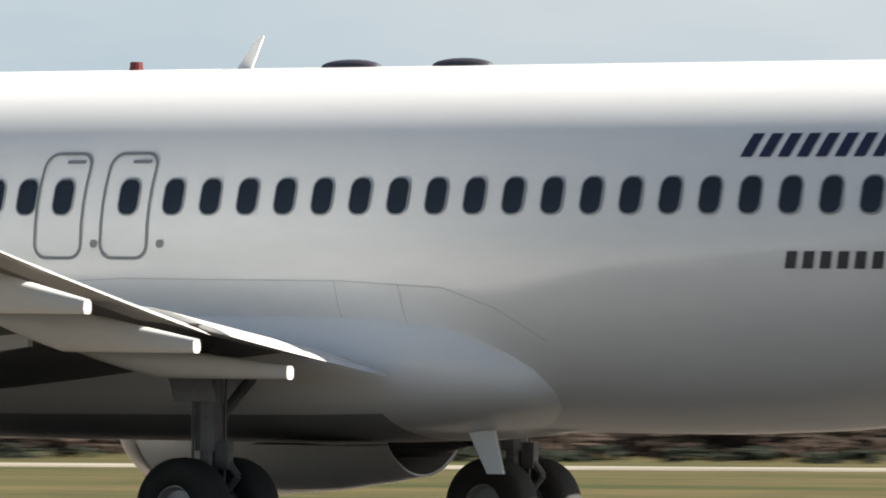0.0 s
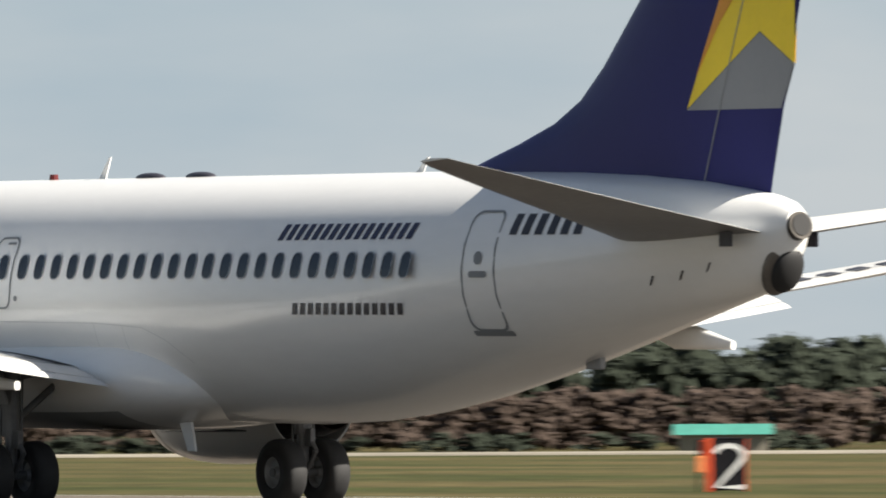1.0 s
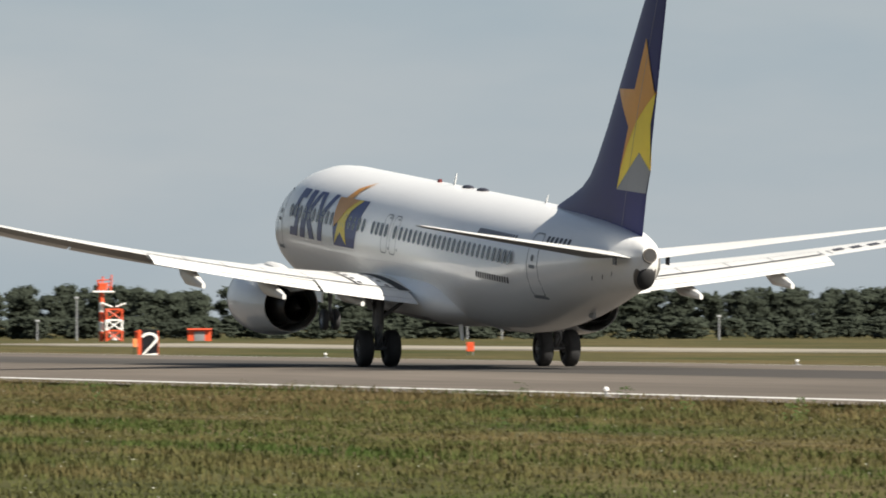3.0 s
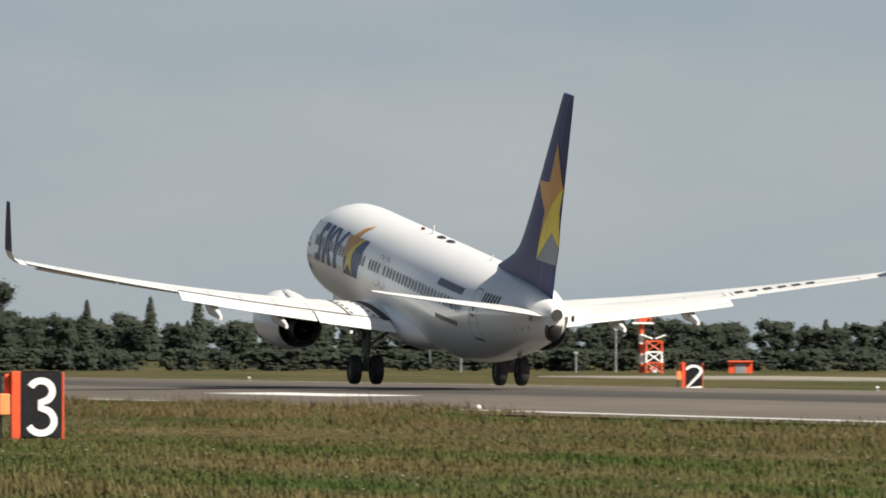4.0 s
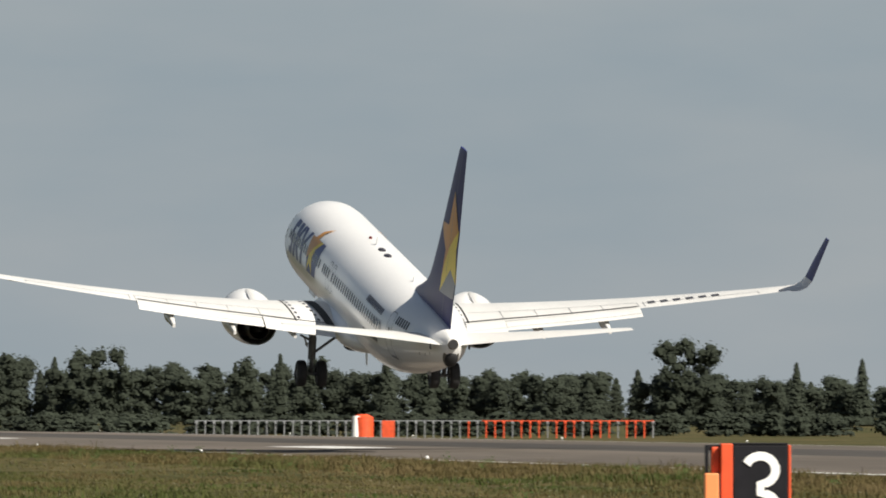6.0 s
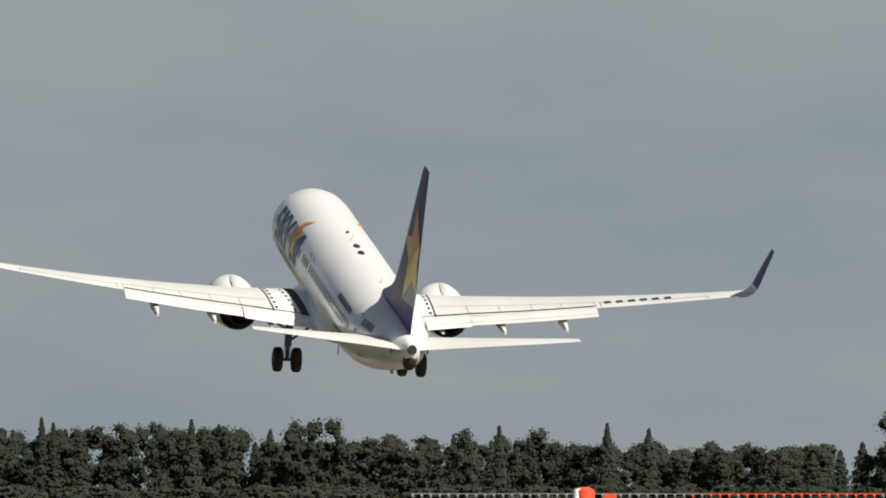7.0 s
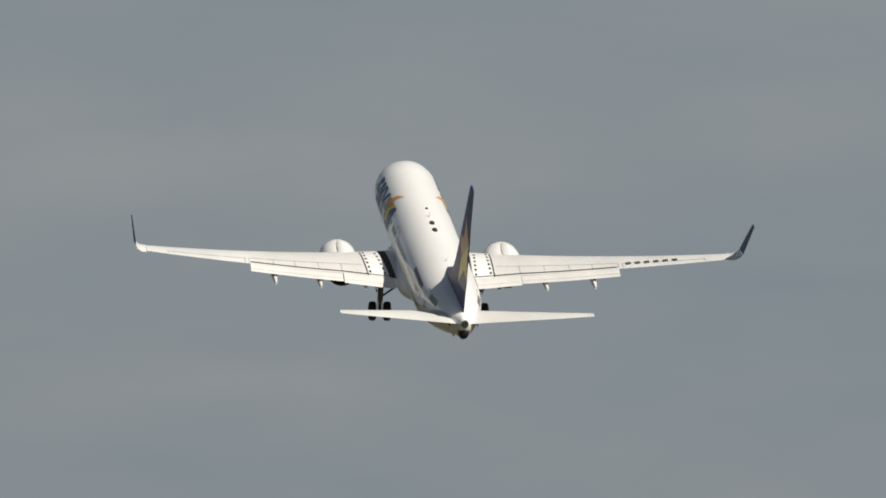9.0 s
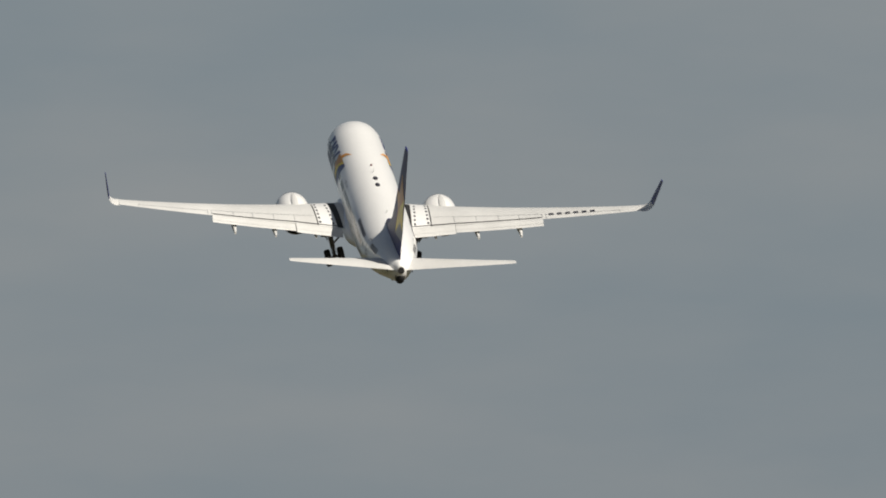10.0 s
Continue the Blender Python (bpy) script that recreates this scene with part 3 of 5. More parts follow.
def build_wing(side, plane):
    bm = bmesh.new()
    xs = [1.2, 1.9, 2.6, 3.5, 4.4, 5.2, 6.6, 8, 9.4, 10.8, 12.4, 14, 15.5, 16.9]
    loft(bm, [wing_ring(x, *wing_row(x)[:2], wing_z(x), wing_row(x)[2], -2.8 - 1.0 * x / 17, side) for x in xs])
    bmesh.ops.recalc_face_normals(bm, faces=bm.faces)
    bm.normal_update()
    # downward faces take the grey that has shade in its colour
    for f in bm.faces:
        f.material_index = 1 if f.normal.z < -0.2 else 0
    wing = part("wing", bm, (WINGGREY, SHADEDGREY), plane, smooth=True)
    # winglet that sweeps up out of the tip
    bm = bmesh.new()
    rings = []
    for i in range(10):
        u = i / 9
        bend = radians(78) * min(u / 0.35, 1)
        if u < 0.35:
            r = 0.75
            x, z = 16.9 + r * math.sin(bend), wing_z(16.9) + r * (1 - math.cos(bend))
        else:
            v = (u - 0.35) / 0.65
            x = 16.9 + 0.75 * math.sin(radians(78)) + v * 0.36
            z = wing_z(16.9) + 0.75 * (1 - math.cos(radians(78))) + v * 1.92
        le = -2.6 - 2.55 * u ** 1.2
        te = -4.0 - 1.80 * u
        ch = le - te
        rings.append([(side * (x - h * ch * math.sin(bend)), le - c * ch, z + h * ch * math.cos(bend)) for c, h in airfoil(8, 0.09)][::side])
    loft(bm, rings)
    for f in bm.faces:
        f.material_index = 1 if f.calc_center_median().z < wing_z(16.9) + 0.5 else 0
    part("winglet", bm, (NAVY, WINGGREY), wing, "dark blue upswept winglet", smooth=True)
    build_flap(side, 2.15, 5.18, 1.00, 0.28, -0.16, 8, wing, "inboard_flap")
    build_flap(side, 5.22, 10.75, 0.80, 0.22, -0.10, 7, wing, "outboard_flap")
    build_flap(side, 2.15, 5.18, 0.45, -0.66, 0.0, 14, wing, "aft_flap")
    build_flap(side, 5.22, 10.75, 0.34, -0.52, 0.02, 14, wing, "aft_flap")
    # drooped slats ahead of the front edge
    for x0, x1 in ((5.9, 9.2), (9.3, 12.6), (12.7, 16.2)):
        bm = bmesh.new()
        rings = []
        for i in range(5):
            x = x0 + (x1 - x0) * i / 4
            le, te, th = wing_row(x)
            r = [(side * x, le + 0.28 - c * 0.5, wing_z(x) - 0.10 + h * 0.5 - (1 - c) * 0.10) for c, h in airfoil(6, 0.26)]
            rings.append(r[::side])
        loft(bm, rings)
        part("slat", bm, METAL, wing, smooth=True)
    # bright walk-on root panel with fastener holes, its dark outline, and painted shade inboard
    bm = bmesh.new()
    decal(bm, [(2.45, -0.72), (2.75, 4.2), (3.75, 3.7), (3.62, -0.78)], top_of_wing(side), 0.4)
    part("root_panel", bm, WHITE, wing)
    for i in range(6):
        for u in (2.60 + i * 0.05, 3.46 + i * 0.02):
            y = -0.35 + i * 0.72
            bm = bmesh.new()
            decal(bm, rounded(u, u + 0.13, y, y + 0.34, 0.05, 3), top_of_wing(side, 0.024), 1)
            part("vent", bm, DARKMARK, wing)
    bm = bmesh.new()
    decal(bm, [(3.66, -0.72), (3.80, 3.6), (3.86, 3.57), (3.73, -0.72)], top_of_wing(side, 0.02), 0.5)
    part("root_joint", bm, CAVITYSHADE, wing)
    # wide dark strip painted in as the shadow between panel and fuselage
    bm = bmesh.new()
    decal(bm, [(2.05, -0.70), (2.25, 4.4), (2.70, 4.2), (2.42, -0.70)], top_of_wing(side, 0.02), 0.5)
    part("root_joint", bm, CAVITYSHADE, wing)
    # seam lines of spoilers and ailerons
    for x0, x1, c in ((3.9, 10.7, 0.70), (11.0, 15.6, 0.74)):
        bm = bmesh.new()
        k = 8
        for i in range(k):
            a, b = x0 + (x1 - x0) * i / k, x0 + (x1 - x0) * (i + 1) / k
            ya, yb = (wing_row(q)[0] + (wing_row(q)[1] - wing_row(q)[0]) * c for q in (a, b))
            decal(bm, [(a, ya), (b, yb), (b, yb - 0.035), (a, ya - 0.035)], top_of_wing(side, 0.02), 2)
        bmesh.ops.remove_doubles(bm, verts=bm.verts, dist=0.002)
        part("panel_seam", bm, SEAM, wing)
    # dark strip painted on the skin as shade of the slot before the flaps
    bm = bmesh.new()
    for i in range(14):
        a, b = 2.3 + 8.4 * i / 14, 2.3 + 8.4 * (i + 1) / 14
        ya, yb = wing_row(a)[1] + 0.30, wing_row(b)[1] + 0.30
        decal(bm, [(a, ya), (b, yb), (b, yb - 0.11), (a, ya - 0.11)], top_of_wing(side, 0.03), 2)
    bmesh.ops.remove_doubles(bm, verts=bm.verts, dist=0.002)
    part("flap_slot", bm, CAVITYSHADE, wing)
    for x in (5.2, 6.6, 8.0, 9.3, 10.75, 11.0, 15.6):
        le, te, _ = wing_row(x)
        ya = le + (te - le) * 0.70
        bm = bmesh.new()
        decal(bm, [(x, ya), (x + 0.03, ya), (x + 0.03, te + 0.15), (x, te + 0.15)], top_of_wing(side, 0.02), 2)
        part("panel_seam", bm, SEAM, wing)
    # flap track fairings
    for x, ln, fwd, tail in ((3.9, 2.9, 0.28, -0.28), (6.6, 2.9, -0.12, -0.40), (9.3, 2.7, -0.28, -0.46)):
        bm = bmesh.new()
        le, te, _ = wing_row(x)
        rings = []
        for i in range(13):
            u = i / 12
            y = te + fwd + ln * 0.56 - u * ln
            w = 0.17 * min(u / 0.25, 1) ** 0.6 * (1 - 0.72 * max(u - 0.45, 0) / 0.55) + 0.015
            top = wing_z(x) - 0.05 + (tail + 0.10) * max(u - 0.42, 0) / 0.58
            low = wing_z(x) - 0.08 + (tail - 0.02) * min(u / 0.42, 1) ** 0.8
            mid, h = (top + low) / 2, max(top - low, 0.06) / 2
            rings.append([(side * x + w * math.copysign(abs(math.cos(a)) ** 0.6, math.cos(a)), y, mid + h * math.copysign(abs(math.sin(a)) ** 0.7, math.sin(a))) for a in (2 * math.pi * q / 14 for q in range(14))])
        loft(bm, rings)
        part("flap_track_fairing", bm, WINGGREY, wing, smooth=True)
    return wing


def build_engine(side, plane):
    ex, ez = side * 4.85, 1.66
    bm = bmesh.new()
    lathe(bm, ((5.4, 0.72), (6.75, 0.80), (6.90, 0.86), (6.94, 0.93), (6.85, 1.00), (6.45, 1.09), (5.8, 1.13), (5.1, 1.12), (4.2, 1.04), (3.5, 0.93), (3.1, 0.86), (3.12, 0.83), (3.9, 0.86), (5.0, 0.86)), (ex, ez), 48)
    for v in bm.verts:
        if v.co.z < ez:
            v.co.z = ez + (v.co.z - ez) * 0.93
    nacelle = part("engine_nacelle", bm, WHITE, plane, "white engine nacelle", smooth=True)
    bm = bmesh.new()
    lathe(bm, ((6.6, 0.80), (6.92, 0.865), (6.96, 0.93), (6.86, 1.005), (6.62, 1.062)), (ex, ez), 48)
    for v in bm.verts:
        if v.co.z < ez:
            v.co.z = ez + (v.co.z - ez) * 0.93
    part("inlet_lip", bm, METAL, nacelle, "bare metal inlet lip", smooth=True)
    bm = bmesh.new()
    lathe(bm, ((5.0, 0.86), (5.0, 0.55), (4.0, 0.60), (3.0, 0.56), (2.45, 0.44), (2.43, 0.41), (3.0, 0.40), (3.2, 0.36)), (ex, ez), 36)
    part("core_nozzle", bm, DARKMETAL, nacelle, "heat-stained core nozzle", smooth=True)
    bm = bmesh.new()
    lathe(bm, ((3.2, 0.38), (2.9, 0.24), (2.4, 0.13), (1.95, 0.02)), (ex, ez), 28)
    part("exhaust_plug", bm, DARKMETAL, nacelle, smooth=True)
    bm = bmesh.new()
    lathe(bm, ((5.5, 0.76), (5.5, 0.22), (5.8, 0.14), (6.1, 0.01)), (ex, ez), 36)
    for i in range(24):
        a = 2 * math.pi * i / 24
        c, s = math.cos(a), math.sin(a)
        vs = [bm.verts.new((ex + r * c - w * s, y, ez + r * s + w * c)) for r, w, y in ((0.2, -0.04, 5.65), (0.2, 0.04, 5.55), (0.75, 0.1, 5.55), (0.75, -0.1, 5.7))]
        bm.faces.new(vs)
    part("fan", bm, CAVITYSHADE, nacelle)
    for ob in (nacelle, *nacelle.children):
        ob.data.transform(Matrix.Translation((0, -0.4, 0)))
    bm = bmesh.new()
    rings = []
    for y, w, z0, z1 in ((6.0, 0.06, 2.60, 2.68), (5.2, 0.16, 2.4, 2.80), (4.2, 0.2, 2.2, 2.80), (3.2, 0.2, 2.05, 2.65), (2.0, 0.14, 2.15, 2.55), (0.9, 0.04, 2.3, 2.45)):
        rings.append([(ex - w, y, z0), (ex + w, y, z0), (ex + w, y, z1), (ex + w * 0.4, y, z1 + 0.06), (ex - w * 0.4, y, z1 + 0.06), (ex - w, y, z1)])
    loft(bm, rings)
    part("pylon", bm, WINGGREY, plane, smooth=True)


def tyre_mesh(radius, width, hub):
    bm = bmesh.new()
    prof = []
    for i in range(13):
        a = math.pi * (i / 12 - 0.5)
        prof.append((math.copysign(abs(math.sin(a)) ** 0.6, math.sin(a)) * width / 2, hub + (radius - hub) * max(math.cos(a), 0) ** 0.45))
    prof = [(-width / 2 * 0.7, hub * 0.96)] + prof + [(width / 2 * 0.7, hub * 0.96)]
    n = 36
    loft(bm, [[(u, r * math.cos(2 * math.pi * i / n), r * math.sin(2 * math.pi * i / n)) for i in range(n)] for u, r in prof], True, False, False)
    me = bpy.data.meshes.new("tyre")
    bm.normal_update()
    bm.to_mesh(me)
    bm.free()
    me.materials.append(RUBBER)
    me.polygons.foreach_set("use_smooth", [True] * len(me.polygons))
    return me


def rim_mesh(width, hub):
    bm = bmesh.new()
    n = 28
    prof = [(-width * 0.36, 0.02), (-width * 0.38, hub * 0.3), (-width * 0.22, hub * 0.42), (-width * 0.20, hub * 0.78), (-width * 0.40, hub * 0.92), (-width * 0.40, hub), (width * 0.40, hub), (width * 0.40, hub * 0.92), (width * 0.20, hub * 0.78), (width * 0.22, hub * 0.42), (width * 0.38, hub * 0.3), (width * 0.36, 0.02)]
    loft(bm, [[(u, r * math.cos(2 * math.pi * i / n), r * math.sin(2 * math.pi * i / n)) for i in range(n)] for u, r in prof])
    me = bpy.data.meshes.new("rim")
    bm.normal_update()
    bm.to_mesh(me)
    bm.free()
    me.materials.append(RIM)
    return me


def wheel(parent, tyre, rim, x, y, z):
    for nm, me in (("tyre", tyre), ("rim", rim)):
        ob = new(nm, me)
        ob.parent = parent
        ob.location = (x, y, z)


def build_main_gear(side, plane, tyre, rim):
    """Built about the strut's hinge, in the aircraft's space."""
    hx, hz = side * 2.86, 2.15
    bm = bmesh.new()
    tube(bm, (0, 0, 0.1), (0, 0, -0.95), 0.155)
    tube(bm, (0, 0, -0.9), (0, 0, -1.60), 0.10)
    tube(bm, (-0.62, 0, -1.585), (0.62, 0, -1.585), 0.075)
    tube(bm, (0, 0, -0.75), (-side * 1.35, 0.05, 0.25), 0.06)
    tube(bm, (0, -0.02, -0.35), (0, 1.3, 0.25), 0.055)
    tube(bm, (0, 0.06, -0.2), (side * 0.6, -0.55, 0.15), 0.05)
    box(bm, -0.05, 0.05, -0.30, -0.12, -1.15, -0.85, 0.01)
    tube(bm, (0, -0.16, -0.95), (0, -0.40, -1.22), 0.04)
    tube(bm, (0, -0.40, -1.22), (0, -0.14, -1.52), 0.04)
    tube(bm, (0.14, -0.12, 0.0), (0.12, -0.12, -1.5), 0.018, seg=6)
    tube(bm, (-0.12, 0.14, 0.0), (-0.14, 0.1, -1.5), 0.018, seg=6)
    gear = part("main_gear", bm, STEEL, plane, "grey main landing gear leg")
    gear.location = (hx, 0, hz)
    for dx in (-0.43, 0.43):
        wheel(gear, tyre, rim, dx, 0, -1.585)
    bm = bmesh.new()
    loft(bm, [[(side * (0.22 + 0.16 * u * u + dx), y0 + 0.05 * u, -0.42 + 0.42 * u) for y0, dx in ((-0.26, 0), (0.30, 0), (0.30, 0.03), (-0.26, 0.03))][::side] for u in (0, 0.25, 0.5, 0.75, 1.0)])
    bmesh.ops.recalc_face_normals(bm, faces=bm.faces)
    tube(bm, (0, 0, -0.3), (side * 0.27, 0, -0.3), 0.03)
    # same grey, with the shade below the wing in its colour
    part("gear_door", bm, SHADEDGREY, gear)
    return gear


def build_nose_gear(plane):
    tyre, rim = tyre_mesh(0.345, 0.20, 0.17), rim_mesh(0.20, 0.17)
    bm = bmesh.new()
    tube(bm, (0, 0, 1.3), (0, 0, -0.2), 0.085)
    tube(bm, (0, 0, -0.15), (0, 0, -0.85), 0.06)
    tube(bm, (-0.22, 0, -0.85), (0.22, 0, -0.85), 0.05)
    tube(bm, (0, 0, 0.0), (0, 0.9, 0.75), 0.045)
    gear = part("nose_gear", bm, STEEL, plane, "grey nose landing gear leg")
    gear.location = (0, 15.15, 1.195)
    for dx in (-0.19, 0.19):
        wheel(gear, tyre, rim, dx, 0, -0.85)
    for s in (-1, 1):
        bm = bmesh.new()
        box(bm, s * 0.42, s * 0.45, -0.6, 0.9, -0.25, 0.32, 0.01)
        part("gear_door", bm, WHITE, gear)
    return gear


FIN_LE = ((5.30, -8.5), (5.55, -9.3), (5.85, -10.4), (6.15, -11.35), (6.5, -12.05), (7.0, -12.65), (8.0, -13.6), (12.62, -17.42))
FIN_TE = ((5.05, -16.9), (12.62, -18.82))


def fin_half(y, z):
    le, te = lerp(FIN_LE, z)[0], lerp(FIN_TE, z)[0]
    c = min(max((le - y) / (le - te), 0.0), 1.0)
    main = max(min(le, -12.6 - (z - 6.5) * 0.78), te + 0.5)
    ch = (main - te) + 0.25 * (le - main)
    return 5 * 0.10 * ch * (0.2969 * math.sqrt(c) - 0.126 * c - 0.3516 * c * c + 0.2843 * c ** 3 - 0.1036 * c ** 4) + 0.006


def build_tail(plane):
    bm = bmesh.new()
    zs = [5.0, 5.3, 5.45, 5.6, 5.85, 6.15, 6.5, 7, 8, 9, 10, 11, 12, 12.45, 12.62]
    rings = []
    for z in zs:
        le, te = lerp(FIN_LE, z)[0], lerp(FIN_TE, z)[0]
        k = 0.55 if z > 12.6 else 1.0
        ys = [le + (te - le) * (0.5 - 0.5 * math.cos(math.pi * i / 14)) for i in range(15)]
        rings.append([(k * fin_half(y, z), y, z) for y in ys] + [(-k * fin_half(y, z), y, z) for y in ys[::-1][1:-1]])
    loft(bm, rings)
    fin = part("tail_fin", bm, NAVY, plane, "navy blue tail fin with a star", smooth=True)
    for s in (-1, 1):
        on = lambda y, z, s=s: Vector((s * (fin_half(y, z) + 0.012), y, z))
        over = lambda y, z, s=s: Vector((s * (fin_half(y, z) + 0.02), y, z))
        te = lambda z: lerp(FIN_TE, z)[0] + 0.03
        star = [(-17.25, 10.75), (-16.4, 9.25), (-15.0, 9.2), (-15.95, 8.15), (-15.05, 6.3), (-16.75, 7.45), (-17.50, 6.95), (te(8.3) + 0.15, 8.3), (te(9.2), 9.2), (-17.8, 9.28)]
        bm = bmesh.new()
        decal(bm, star, on, 0.5)
        part("star", bm, YELLOW, fin, "yellow star")
        bm = bmesh.new()
        decal(bm, [(-17.25, 10.74), (-16.4, 9.25), (-15.0, 9.2), (-15.95, 8.15), (-15.28, 6.78), (-15.85, 7.6), (-16.5, 8.3), (-17.3, 8.85), (te(9.2), 9.2), (-17.8, 9.28)], over, 0.5)
        part("star_shade", bm, ORANGE, fin, "orange shaded half of the star")
        bm = bmesh.new()
        decal(bm, [(-15.05, 6.29), (-16.75, 7.44), (-17.48, 6.95), (te(6.3), 6.29)], on, 0.5)
        part("star_base", bm, STARGREY, fin, "grey wedge under the star")
        bm = bmesh.new()
        for z0, z1 in ((5.2, 8.8), (8.8, 12.5)):
            a, b = (lerp(FIN_TE, z)[0] * 0.68 + lerp(FIN_LE, z)[0] * 0.32 if z > 7 else -15.4 for z in (z0, z1))
            decal(bm, [(a, z0), (b, z1), (b - 0.025, z1), (a - 0.025, z0)], over, 0.6)
        part("rudder_seam", bm, SEAM, fin)
    for s in (-1, 1):
        bm = bmesh.new()
        rows = []
        for x, le, te, z, th in ((0.35, -14.05, -17.2, 4.36, 0.10), (1.2, -14.55, -17.38, 4.49, 0.10), (3.2, -15.75, -17.85, 4.80, 0.095), (5.4, -17.02, -18.4, 5.14, 0.09), (6.9, -17.9, -18.75, 5.38, 0.09), (7.17, -18.1, -18.8, 5.43, 0.06)):
            rows.append([(s * x, le - c * (le - te), z + h * (le - te) + (c - 0.6) * (le - te) * 0.055) for c, h in airfoil(10, th)][::s])
        loft(bm, rows)
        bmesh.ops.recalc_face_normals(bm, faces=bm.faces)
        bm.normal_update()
        # stabiliser undersides too: shade is put into their grey
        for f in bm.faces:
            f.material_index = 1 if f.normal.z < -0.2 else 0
        stab = part("stabiliser", bm, (WINGGREY, SHADEDGREY), plane, "light grey horizontal stabiliser", smooth=True)
        bm = bmesh.new()
        box(bm, s * 0.80 - 0.02, s * 0.80 + 0.02, -17.0, -16.7, 4.22, 4.45, 0.01)
        part("hinge_fairing", bm, DARKMARK, stab)
    # bare metal tail end with the exhaust of the auxiliary power unit and a dark intake below it
    def egg(name, material, y, z, rx, ry, rz, tilt):
        bm = bmesh.new()
        for v in bmesh.ops.create_uvsphere(bm, u_segments=24, v_segments=14, radius=1)["verts"]:
            v.co = Matrix.Rotation(radians(tilt), 3, "X") @ Vector((v.co.x * rx, v.co.y * ry, v.co.z * rz)) + Vector((0, y, z))
        part(name, bm, material, plane, smooth=True)
    egg("tail_shroud", SHROUD, -17.2, 4.0, 0.33, 0.20, 0.56, 26)
    egg("tail_intake", CAVITYSHADE, -17.32, 3.86, 0.27, 0.14, 0.36, 26)
    bm = bmesh.new()
    tube(bm, (0, -17.1, 4.44), (0, -17.66, 4.54), 0.24, 0.21, 24)
    part("apu_exhaust", bm, DARKMETAL, plane, "dark exhaust pipe")
    bm = bmesh.new()
    tube(bm, (0, -17.6, 4.54), (0, -17.675, 4.55), 0.165, 0.165, 24)
    part("apu_pipe", bm, CAVITYSHADE, plane)


